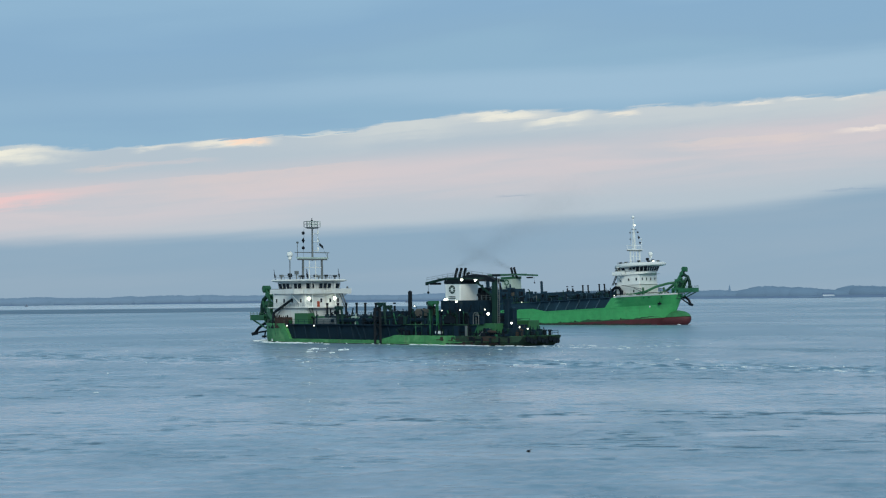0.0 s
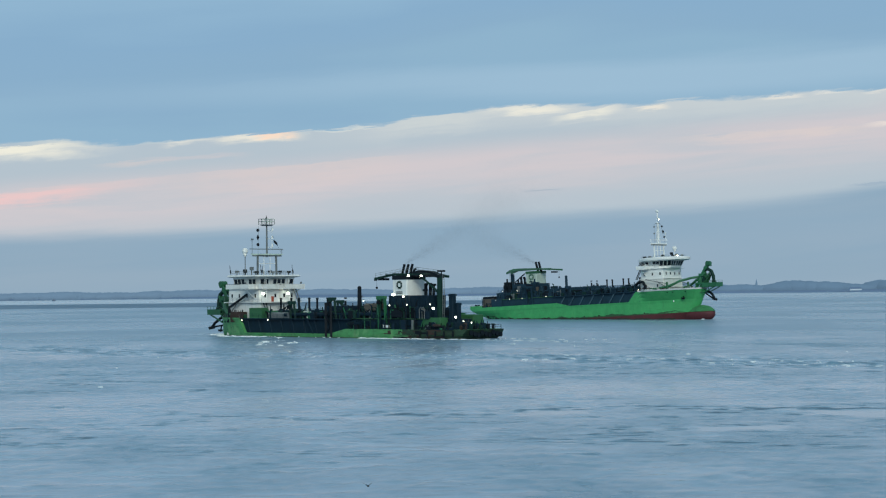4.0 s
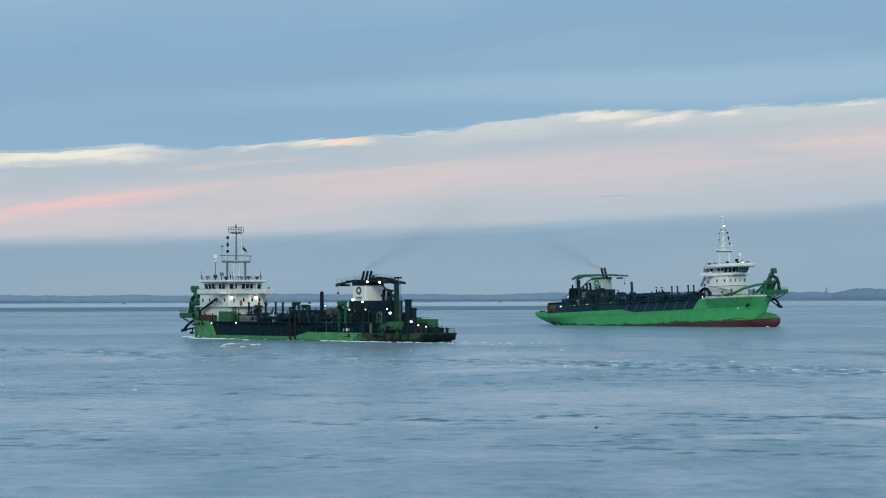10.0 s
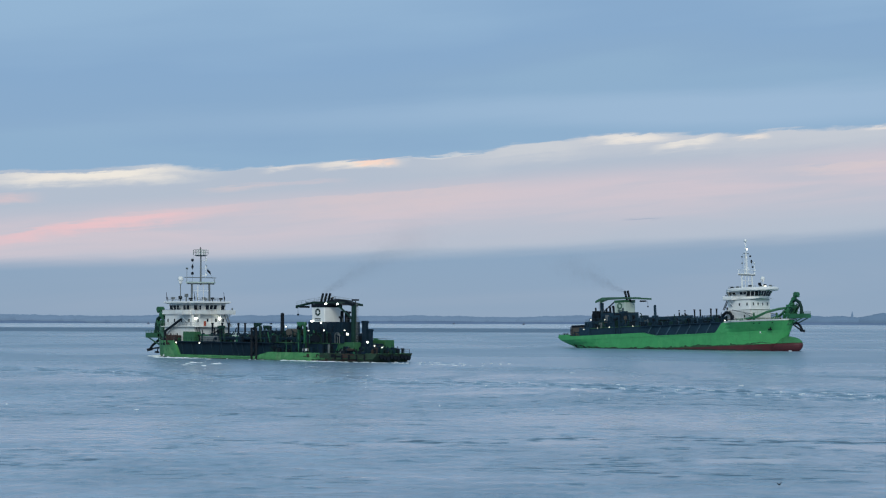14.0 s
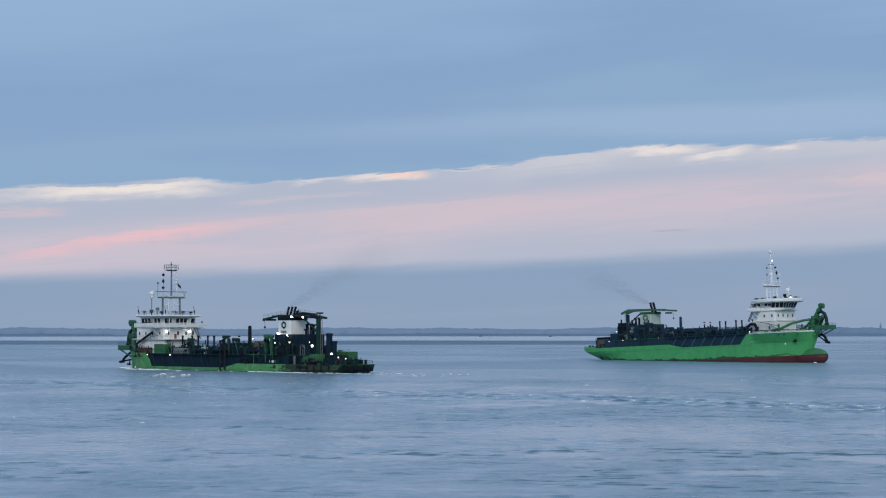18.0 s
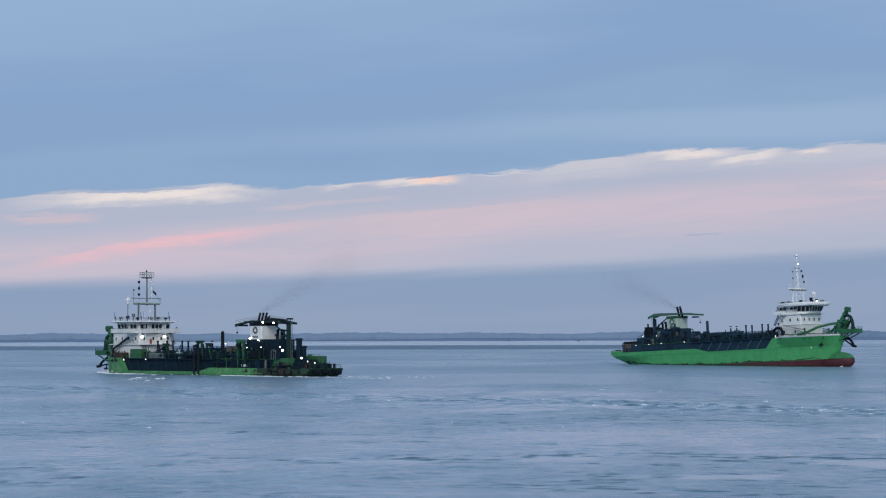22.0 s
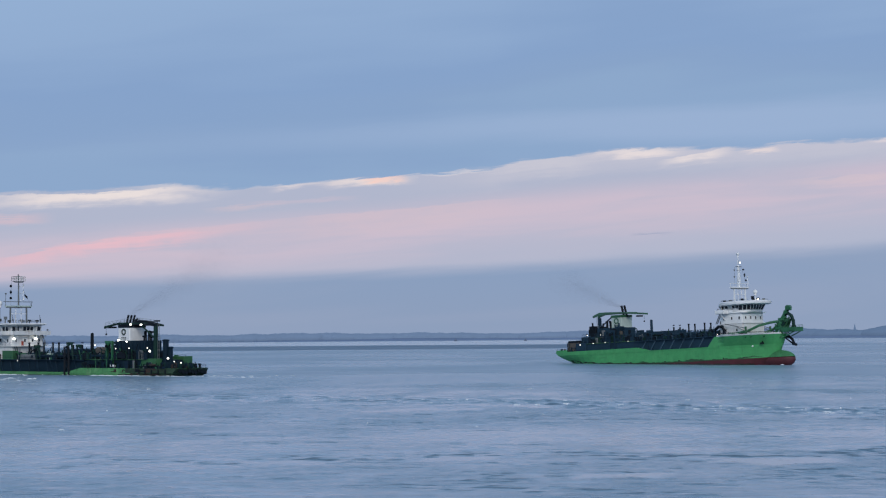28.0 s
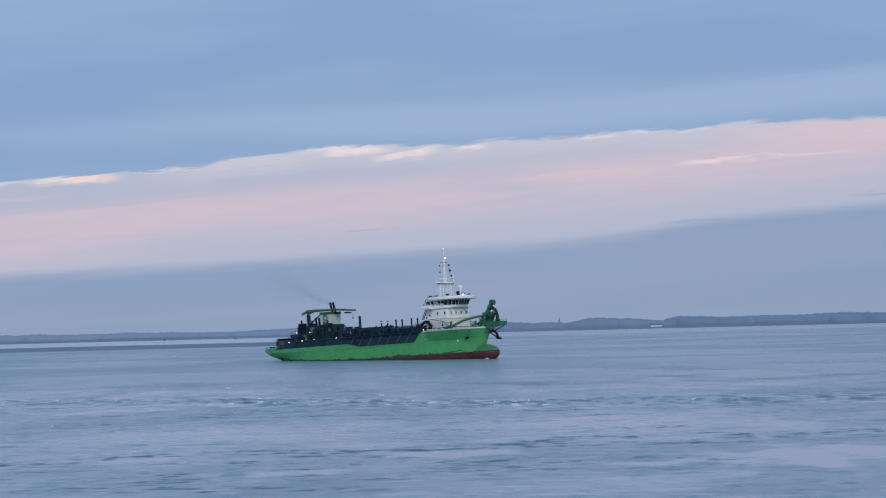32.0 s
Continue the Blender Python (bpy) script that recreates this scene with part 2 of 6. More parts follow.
# ---------------------------------------------------------------- materials
def paint(name, color, rough=0.5, metal=0.0, dirt=None, dirt_amount=0.0, scale=0.35, streaks=0.0, vary=0.12, bump=0.02, spec=0.5, worn=None, worn_amount=0.0, scuffs=0.0):
    """Painted or bare surface in object space: patchy tone, grain, vertical runs of dirt or rust."""
    m = bpy.data.materials.new(name)
    m.use_nodes = True
    k = Nodes(m.node_tree)
    co = k.add("ShaderNodeTexCoord").outputs["Object"]
    big = k.noise(co, scale, 4.0)
    small = k.noise(co, scale * 9, 5.0)
    c = lin(*color)
    dark = tuple(v * (1 - 2 * vary) for v in c[:3]) + (1,)
    light = tuple(min(1, v * (1 + vary)) for v in c[:3]) + (1,)
    col = k.mix(k.smooth(k.math("MULTIPLY_ADD", small, 0.35, k.math("MULTIPLY", big, 0.65)), 0.3, 0.7), dark, light)
    if dirt:
        runs = k.noise(k.map(co, scale=(1.3, 1.3, 0.16)), 0.9, 6.0, 0.65)
        spots = k.noise(co, scale * 3.1, 6.0, 0.7)
        f = k.math("ADD", k.math("MULTIPLY", k.smooth(runs, 0.52, 0.75), streaks), k.math("MULTIPLY", k.smooth(spots, 0.56, 0.72), dirt_amount), clamp=True)
        col = k.mix(f, col, lin(*dirt))
        rub = k.noise(k.map(co, scale=(0.22, 0.22, 2.6), loc=(5, 2, 1)), 1.0, 6.0, 0.7)
        col = k.mix(k.math("MULTIPLY", k.smooth(rub, 0.56, 0.70), scuffs), col, lin(*dirt))
    if worn:
        bare = k.noise(k.map(co, scale=(0.5, 0.5, 0.3), loc=(9, 4, 2)), 1.0, 5.0, 0.6)
        col = k.mix(k.math("MULTIPLY", k.smooth(bare, 0.5, 0.68), worn_amount), col, lin(*worn))
    b = k.add("ShaderNodeBsdfPrincipled")
    k.put(b, "Base Color", col), k.put(b, "Metallic", metal), k.put(b, "Specular IOR Level", spec)
    k.put(b, "Roughness", k.math("MULTIPLY_ADD", small, 0.25, rough - 0.12, clamp=True))
    bn = k.add("ShaderNodeBump")
    k.put(bn, "Strength", 0.35), k.put(bn, "Distance", bump), k.put(bn, "Height", k.math("ADD", small, big))
    k.tree.links.new(bn.outputs[0], b.inputs["Normal"])
    out = k.add("ShaderNodeOutputMaterial")
    k.tree.links.new(b.outputs[0], out.inputs[0])
    return m


def glow(name, color, strength):
    m = bpy.data.materials.new(name)
    m.use_nodes = True
    k = Nodes(m.node_tree)
    e = k.add("ShaderNodeEmission", lin(*color), strength)
    out = k.add("ShaderNodeOutputMaterial")
    k.tree.links.new(e.outputs[0], out.inputs[0])
    return m


def glass_dark():
    m = bpy.data.materials.new("tinted_window_glass")
    m.use_nodes = True
    b = m.node_tree.nodes["Principled BSDF"]
    b.inputs["Base Color"].default_value, b.inputs["Roughness"].default_value = (0.010, 0.014, 0.020, 1), 0.12
    b.inputs["Specular IOR Level"].default_value = 0.3
    return m


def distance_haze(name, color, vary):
    """Far land seen through miles of air: haze painted into a plain backdrop tone, with a glow."""
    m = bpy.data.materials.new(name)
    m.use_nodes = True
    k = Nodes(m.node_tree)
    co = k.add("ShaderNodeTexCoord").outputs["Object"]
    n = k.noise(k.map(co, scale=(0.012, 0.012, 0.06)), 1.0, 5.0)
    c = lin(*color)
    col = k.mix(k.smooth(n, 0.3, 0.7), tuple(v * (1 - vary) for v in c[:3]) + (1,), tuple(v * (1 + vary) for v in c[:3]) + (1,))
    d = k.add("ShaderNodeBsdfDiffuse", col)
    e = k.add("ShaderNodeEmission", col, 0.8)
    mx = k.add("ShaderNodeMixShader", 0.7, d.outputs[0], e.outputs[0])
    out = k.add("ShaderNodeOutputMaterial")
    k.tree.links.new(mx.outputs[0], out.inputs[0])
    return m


def water_material():
    m = bpy.data.materials.new("estuary_water")
    m.use_nodes = True
    k = Nodes(m.node_tree)
    co = k.add("ShaderNodeTexCoord").outputs["Object"]
    x, y, z = k.add("ShaderNodeSeparateXYZ", co).outputs
    # wind patches and slicks come with the sheet; far off a broad noise goes on
    at = k.add("ShaderNodeAttribute")
    at.attribute_name = "ruffle"
    broad = k.math("MULTIPLY_ADD", k.smooth(k.noise(k.map(co, scale=(0.010, 0.012, 1.0)), 1.0, 4.0, 0.55, 0.6), 0.36, 0.62), 0.5, 0.24)
    n = k.add("ShaderNodeMix")
    k.put(n, 0, k.smooth(y, 330.0, 520.0)), k.put(n, 2, at.outputs["Fac"]), k.put(n, 3, broad)
    ruffled = n.outputs[0]
    h1 = k.noise(k.map(co, scale=(0.35, 0.45, 0.4)), 1.0, 4.0, 0.6, 0.3)
    h2 = k.noise(k.map(co, scale=(1.3, 1.6, 1.2)), 1.0, 4.0, 0.6, 0.4)
    amp = k.math("MULTIPLY", k.math("MULTIPLY_ADD", ruffled, 1.12, 0.04), k.smooth(y, 1900.0, 1500.0))
    h = k.math("MULTIPLY", k.math("MULTIPLY_ADD", h2, 0.10, k.math("MULTIPLY", h1, 0.16)), amp)
    bn = k.add("ShaderNodeBump")
    k.put(bn, "Strength", 1.0), k.put(bn, "Distance", 0.5), k.put(bn, "Height", h)
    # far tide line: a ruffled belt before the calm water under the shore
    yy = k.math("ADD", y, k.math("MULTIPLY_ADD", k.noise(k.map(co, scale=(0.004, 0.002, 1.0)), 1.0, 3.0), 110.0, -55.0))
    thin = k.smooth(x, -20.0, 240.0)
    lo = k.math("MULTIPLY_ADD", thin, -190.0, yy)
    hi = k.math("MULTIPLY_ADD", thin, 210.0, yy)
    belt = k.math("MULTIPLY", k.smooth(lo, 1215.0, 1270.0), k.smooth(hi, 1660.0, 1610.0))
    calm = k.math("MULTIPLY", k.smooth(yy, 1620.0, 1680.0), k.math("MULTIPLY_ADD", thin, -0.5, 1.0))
    # sky sheen and dark wave faces are painted into the base colour
    silt_and_sheen = k.mix(ruffled, lin(143, 163, 183), lin(98, 131, 154))
    silt_and_sheen = k.mix(k.smooth(ruffled, 1.0, 2.1), silt_and_sheen, lin(72, 98, 118))
    silt_and_sheen = k.mix(k.math("MULTIPLY", belt, 0.75), silt_and_sheen, lin(84, 106, 130))
    silt_and_sheen = k.mix(k.math("MULTIPLY", calm, 0.8), silt_and_sheen, lin(186, 196, 208))
    b = k.add("ShaderNodeBsdfPrincipled")
    k.put(b, "Base Color", silt_and_sheen), k.put(b, "IOR", 1.333)
    rough = k.math("MULTIPLY_ADD", ruffled, 0.12, k.math("MULTIPLY_ADD", k.smooth(y, 300.0, 560.0), 0.06, 0.17))
    rough = k.math("MULTIPLY_ADD", belt, 0.25, rough)
    k.put(b, "Roughness", k.math("MULTIPLY_ADD", calm, -0.03, rough))
    k.tree.links.new(bn.outputs[0], b.inputs["Normal"])
    out = k.add("ShaderNodeOutputMaterial")
    k.tree.links.new(b.outputs[0], out.inputs[0])
    return m


WATER = water_material()
GREEN = paint("hull_green_paint", (71, 156, 92), 0.42, dirt=(52, 100, 62), dirt_amount=0.28, streaks=0.35, vary=0.07, worn=(92, 172, 106), worn_amount=0.35, scuffs=0.5)
GREEN_WORN = paint("worn_hull_green_paint", (80, 146, 88), 0.6, dirt=(44, 54, 40), dirt_amount=0.6, streaks=0.85, scale=0.5, worn=(128, 172, 118), worn_amount=0.5, scuffs=0.7)
HAZY_WHITE = paint("weathered_pale_casing", (176, 192, 182), 0.6, dirt=(130, 140, 124), dirt_amount=0.3, streaks=0.5, vary=0.06)
BRACE = paint("blue_grey_brace_paint", (40, 70, 88), 0.55, dirt=(30, 44, 52), dirt_amount=0.4, streaks=0.3)
GREEN_GEAR = paint("gear_green_paint", (38, 88, 56), 0.5, dirt=(60, 50, 36), dirt_amount=0.25, streaks=0.25)
GEAR_MID = paint("mid_gear_green_paint", (40, 100, 66), 0.55, dirt=(30, 44, 36), dirt_amount=0.3, streaks=0.3)
GREEN_DARK = paint("dark_gear_green_paint", (26, 54, 48), 0.55, dirt=(32, 30, 28), dirt_amount=0.4, streaks=0.3, spec=0.15)
BOOT = paint("red_antifouling_paint", (82, 34, 40), 0.65, dirt=(64, 40, 36), dirt_amount=0.35, streaks=0.4)
# dark steels carry a painted bluish veil of air, the far dredger's most
NAVY = paint("dark_navy_steel", (20, 40, 54), 0.6, dirt=(22, 28, 32), dirt_amount=0.35, streaks=0.3, spec=0.15)
STEEL_HAZED = paint("hazed_hopper_steel", (33, 56, 72), 0.6, dirt=(28, 42, 48), dirt_amount=0.4, streaks=0.35, spec=0.15)
BLACK = paint("sooty_black_steel", (18, 26, 34), 0.6, dirt=(28, 28, 28), dirt_amount=0.3, spec=0.15)
WEED = paint("waterline_grime", (38, 48, 36), 0.8, dirt=(62, 46, 38), dirt_amount=0.5, scale=1.2)
RUST = paint("rusted_steel", (56, 42, 37), 0.8, dirt=(40, 30, 26), dirt_amount=0.6, streaks=0.5)
WHITE = paint("white_ship_paint", (226, 228, 226), 0.4, dirt=(150, 128, 104), dirt_amount=0.05, streaks=0.16, vary=0.04)
WHITE_STAINED = paint("stained_white_paint", (214, 216, 214), 0.5, dirt=(146, 112, 84), dirt_amount=0.12, streaks=0.4, vary=0.05)
GRIMY = paint("grimy_green_plating", (34, 60, 42), 0.7, dirt=(46, 36, 30), dirt_amount=0.9, streaks=1.0, scale=0.7, vary=0.25)
FADED = paint("faded_green_paint", (60, 102, 80), 0.6, dirt=(84, 84, 62), dirt_amount=0.25, streaks=0.3)
GREY = paint("grey_deck_steel", (104, 110, 112), 0.65, dirt=(84, 66, 52), dirt_amount=0.35)
DECK = paint("green_deck_paint", (44, 84, 58), 0.7, dirt=(66, 58, 48), dirt_amount=0.4)
BULB = paint("weedy_green_paint", (56, 122, 76), 0.7, dirt=(36, 56, 42), dirt_amount=0.6, streaks=0.4, vary=0.15)
BOX_GREEN = paint("container_green_paint", (48, 98, 60), 0.6, dirt=(40, 66, 44), dirt_amount=0.4, streaks=0.5, vary=0.12)
STAIN = paint("stained_green_paint", (46, 84, 54), 0.7, dirt=(40, 52, 40), dirt_amount=0.6, streaks=0.4, vary=0.2)
TAN = paint("weathered_tan_container", (80, 75, 68), 0.7, dirt=(86, 62, 44), dirt_amount=0.35, streaks=0.3)
ORANGE = paint("orange_red_paint", (150, 62, 40), 0.6, dirt=(70, 40, 30), dirt_amount=0.3)
GLASS = glass_dark()
LAMP = glow("floodlight_glow", (255, 250, 232), 8.0)
LAMP_SMALL = glow("deck_light_glow", (255, 248, 230), 5.0)
SOOT = paint("thin_grey_smoke", (142, 150, 162), 0.95, vary=0.05)
FOAM = paint("white_foam", (226, 232, 234), 0.9, vary=0.05, scale=1.0)
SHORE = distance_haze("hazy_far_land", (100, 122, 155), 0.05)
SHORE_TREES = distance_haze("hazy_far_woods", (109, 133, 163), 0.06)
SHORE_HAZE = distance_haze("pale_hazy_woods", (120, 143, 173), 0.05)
FLECK = paint("thin_white_foam", (206, 216, 222), 0.9, vary=0.08, scale=1.0)
FEATHER = paint("dark_feathers", (52, 56, 62), 0.8, vary=0.2, scale=6.0)
# distance haze is mixed into the buoys' paint tone
BUOY = paint("hazed_buoy_paint", (98, 108, 128), 0.7)
FAR_WHITE = paint("far_white_wall", (205, 214, 224), 0.9, vary=0.03)


# ---------------------------------------------------------------- mesh helpers
class Shape:
    """Collects vertices and faces of one part."""

    def __init__(self):
        self.v, self.f = [], []

    def add(self, verts, faces):
        n = len(self.v)
        self.v += [tuple(p) for p in verts]
        self.f += [tuple(i + n for i in q) for q in faces]
        return self

    def box(self, x0, x1, y0, y1, z0, z1, c=0.06):
        """A box with chamfered upright and top edges."""
        c = min(c, (x1 - x0) / 3, (y1 - y0) / 3, (z1 - z0) / 3)
        ring = lambda d, z: [(x0 + d + c, y0 + d, z), (x1 - d - c, y0 + d, z), (x1 - d, y0 + d + c, z), (x1 - d, y1 - d - c, z),
                             (x1 - d - c, y1 - d, z), (x0 + d + c, y1 - d, z), (x0 + d, y1 - d - c, z), (x0 + d, y0 + d + c, z)]
        vs = ring(0, z0) + ring(0, z1 - c) + ring(c * 0.8, z1)
        fs = [tuple(range(7, -1, -1)), tuple(range(16, 24))]
        for r in (0, 8):
            fs += [(r + i, r + (i + 1) % 8, r + 8 + (i + 1) % 8, r + 8 + i) for i in range(8)]
        return self.add(vs, fs)

    def rod(self, a, b, r=0.06, r2=None, n=8):
        """A round bar from a to b, tapering to r2."""
        a, b = Vector(a), Vector(b)
        r2 = r if r2 is None else r2
        w = (b - a).normalized()
        u = w.orthogonal().normalized()
        q = w.cross(u)
        vs = [p + (u * math.cos(t) + q * math.sin(t)) * rr for p, rr in ((a, r), (b, r2)) for t in (2 * math.pi * i / n for i in range(n))]
        fs = [(i, (i + 1) % n, n + (i + 1) % n, n + i) for i in range(n)] + [tuple(range(n - 1, -1, -1)), tuple(range(n, 2 * n))]
        return self.add(vs, fs)

    def pipe(self, pts, r=0.2, n=8):
        """A pipe along a bent line."""
        pts = [Vector(p) for p in pts]
        vs = []
        for i, p in enumerate(pts):
            w = (pts[min(i + 1, len(pts) - 1)] - pts[max(i - 1, 0)]).normalized()
            u = w.cross(Vector((0.13, 0.31, 0.94))).normalized()
            q = w.cross(u)
            vs += [p + (u * math.cos(t) + q * math.sin(t)) * r for t in (2 * math.pi * j / n for j in range(n))]
        fs = [(k * n + i, k * n + (i + 1) % n, (k + 1) * n + (i + 1) % n, (k + 1) * n + i) for k in range(len(pts) - 1) for i in range(n)]
        fs += [tuple(range(n - 1, -1, -1)), tuple(range(len(vs) - n, len(vs)))]
        return self.add(vs, fs)

    def beam(self, a, b, w=0.3, h=0.4):
        """A rectangular bar from a to b."""
        a, b = Vector(a), Vector(b)
        d = (b - a).normalized()
        s = d.cross(Vector((0, 0, 1)))
        s = s.normalized() if s.length > 0.01 else Vector((0, 1, 0))
        t = s.cross(d)
        vs = [p + s * i * w / 2 + t * j * h / 2 for p in (a, b) for i, j in ((-1, -1), (1, -1), (1, 1), (-1, 1))]
        return self.add(vs, [(3, 2, 1, 0), (4, 5, 6, 7), (0, 1, 5, 4), (1, 2, 6, 5), (2, 3, 7, 6), (3, 0, 4, 7)])

    def prism(self, poly, z0, z1, axis="z"):
        """A polygon drawn out from z0 to z1; axis y takes the polygon as (x, z)."""
        n = len(poly)
        put = (lambda p, t: (p[0], p[1], t)) if axis == "z" else (lambda p, t: (p[0], t, p[1]))
        vs = [put(p, z0) for p in poly] + [put(p, z1) for p in poly]
        fs = [tuple(range(n - 1, -1, -1)), tuple(range(n, 2 * n))] + [(i, (i + 1) % n, n + (i + 1) % n, n + i) for i in range(n)]
        return self.add(vs, fs)

    def ball(self, c, rx, ry=None, rz=None, n=12, lo=-90, hi=90):
        ry, rz = ry or rx, rz or rx
        m = max(4, n // 2)
        vs = []
        for j in range(m + 1):
            e = radians(lo + (hi - lo) * j / m)
            vs += [(c[0] + rx * math.cos(e) * math.cos(2 * math.pi * i / n), c[1] + ry * math.cos(e) * math.sin(2 * math.pi * i / n), c[2] + rz * math.sin(e)) for i in range(n)]
        fs = [(j * n + i, j * n + (i + 1) % n, (j + 1) * n + (i + 1) % n, (j + 1) * n + i) for j in range(m) for i in range(n)]
        return self.add(vs, fs)


def part(name, shape, material, parent=None, label="", smooth=False):
    """One mesh object from a Shape, under a thing or a part."""
    me = bpy.data.meshes.new(name)
    me.from_pydata(shape.v, [], shape.f)
    bm = bmesh.new()
    bm.from_mesh(me)
    bmesh.ops.recalc_face_normals(bm, faces=bm.faces)
    bm.to_mesh(me)
    bm.free()
    me.materials.append(material)
    if smooth:
        for p in me.polygons:
            p.use_smooth = True
    ob = new(name, me)
    ob.parent = parent
    return tagged(ob, label) if label else ob


def thing(name, label, category, group="", kind=""):
    return tagged(new(name), label, category, group, kind)


# ---------------------------------------------------------------- water and distance
SEAM = [(-70, 150), (-37, 157), (-24, 162), (-3, 169), (9, 172), (20, 177), (27, 176), (31, 160), (37, 168), (45, 174), (56, 180), (80, 177)]
RIP = [(-120, 392), (-82, 368), (-61, 343), (-20, 318), (11, 303), (30, 287), (46, 273), (60, 262), (102, 254), (150, 250)]

SEAM_NEAR = [(14, 149), (20, 150.5), (27, 151.5), (33, 154), (44, 153), (56, 150), (64, 144)]
# smooth lenses of water beside the seams: place, half length, half depth
LENSES = [(10, 168, 3.2, 2.6), (24.5, 148, 4.2, 2.4), (39, 165.5, 6.0, 3.4), (-5, 164.5, 3.6, 2.2), (-33.5, 172, 4.2, 3.6), (-0.5, 275, 6.0, 4.0), (67, 149, 10.0, 8.0), (52, 147, 4.0, 1.8), (-60, 178, 6.0, 3.0)]


def line_distance(x, y, pts):
    """Distance of many places from a bent line."""
    best = np.full(x.shape, 1e9)
    for (ax, ay), (bx, by) in zip(pts[:-1], pts[1:]):
        dx, dy = bx - ax, by - ay
        t = np.clip(((x - ax) * dx + (y - ay) * dy) / (dx * dx + dy * dy), 0, 1)
        best = np.minimum(best, np.hypot(x - ax - t * dx, y - ay - t * dy))
    return best


def field(x, y, size, rng, n=18):
    """Smooth random field about 0, with features of that size in x and y."""
    f = np.zeros_like(x)
    for i in range(n):
        kx, ky = rng.normal(0, 2.2 / size[0]), rng.normal(0, 2.2 / size[1])
        f += np.sin(kx * x + ky * y + rng.uniform(0, 6.28))
    return f / math.sqrt(n / 2)


def build_water():
    ang = np.concatenate([np.radians(np.linspace(-24, 24, 520)), np.radians(np.linspace(24, 336, 48)[1:-1])])
    rad = np.concatenate([[15, 35, 55, 75], np.arange(95, 310, 0.33), np.arange(310, 480, 0.85), 480 * 1.012 ** np.arange(0, 196)])
    a, r = np.meshgrid(ang, rad)
    x, y = 10 + r * np.sin(a), r * np.cos(a)
    z = np.zeros_like(x)
    rng = np.random.default_rng(4)
    wide = np.clip(0.45 + 0.6 * field(x, y, (15, 10), rng), 0, 1.8)
    tuft = np.clip(0.2 + 0.6 * field(x, y, (4.0, 2.6), rng, 26), 0, 1.4)
    seam = np.exp(-(line_distance(x, y + 1.2 * field(x, y, (6, 40), rng), SEAM) / 1.0) ** 2) * np.clip(0.6 + 0.8 * field(x, y, (3.5, 4), rng), 0, 1.9)
    rip = np.exp(-(line_distance(x, y, RIP) / 10.0) ** 2) * np.clip(0.5 + 0.8 * field(x, y, (4, 4), rng), 0, 1.8)
    # calm belt behind the seam, ruffled water before it
    off = y - np.interp(x, [p[0] for p in SEAM], [p[1] for p in SEAM]) + 3.0 * field(x, y, (22, 60), rng)
    calm = np.exp(-((off - 26) / 24.0) ** 2) + 0.8 * np.exp(-((off + 4) / 3.0) ** 2) * np.clip(0.3 + 0.9 * field(x, y, (9, 30), rng), 0, 1)
    pool = np.zeros_like(x)
    wob = field(x, y, (3.5, 9), rng)
    for lx, ly, hx_, hy_ in LENSES:
        pool = np.maximum(pool, np.exp(-((x - lx + wob) / hx_) ** 4 - ((y - ly + 0.4 * hy_ * wob) / hy_) ** 4))
    # thin smooth lips along the near and far edge of the rip
    for shift, deep in ((15, 2.4), (-14, 2.0)):
        lip = np.exp(-(line_distance(x, y + shift + 2.0 * wob, RIP) / deep) ** 2) * np.clip(0.9 * field(x, y, (11, 60), rng), 0, 1)
        pool = np.maximum(pool, 0.9 * lip)
    before = 1 / (1 + np.exp(np.clip((off + 7) / 2.0, -30, 30)))
    amp = np.minimum(0.4 + 0.8 * wide * tuft + 0.8 * seam + 1.7 * rip + 0.05 * before, 3.0) * (1 - 0.35 * np.clip(calm, 0, 1)) * (1 - 0.92 * pool)
    # tone: ruffled patches, slicks behind the seam, dark dashes along it
    slick = np.exp(-(line_distance(x, y - 7, SEAM) / 4.0) ** 2) * np.clip(0.5 + 0.7 * field(x, y, (12, 6), rng), 0, 1)
    dash = np.clip(field(x, y, (1.6, 0.8), rng, 60) - 1.3, 0, 1) * np.clip(0.2 + 0.8 * field(x, y, (16, 12), rng), 0, 1.6)
    ruffle = 0.46 + 0.13 * field(x, y, (26, 20), rng) + 0.10 * field(x, y, (7, 9), rng) + 0.09 * field(x, y, (1.1, 1.4), rng, 40) + 0.4 * dash
    # short dark dashes crowd along the seam and the rip
    seam_zone = np.exp(-(line_distance(x, y + 2.5 * field(x, y, (9, 40), rng), SEAM) / 4.6) ** 2) * np.clip(1.0 + 0.6 * field(x, y, (11, 9), rng), 0, 1.6)
    near_zone = np.exp(-(line_distance(x, y + 1.0 * field(x, y, (6, 40), rng), SEAM_NEAR) / 2.2) ** 2) * np.clip(0.7 + 0.7 * field(x, y, (7, 9), rng), 0, 1.5)
    seam_zone = np.maximum(seam_zone, near_zone) * (1 - pool)
    nick = np.clip(field(x, y, (1.5, 0.75), rng, 60) - 0.5, 0, 1.3)
    far_rng = np.random.default_rng(21)
    scatter = np.clip(field(x, y, (13, 7), far_rng) - 0.1, 0, 1.3) * np.clip((y - 105) / 30, 0, 1) * np.clip((300 - y) / 40, 0, 1)
    seam_zone = np.maximum(seam_zone * np.where(x < 24, 0.5 + 0.5 * np.clip(0.5 + field(x, y, (9, 30), far_rng), 0, 1), 1.0), 0.37 * scatter * (1 - pool))
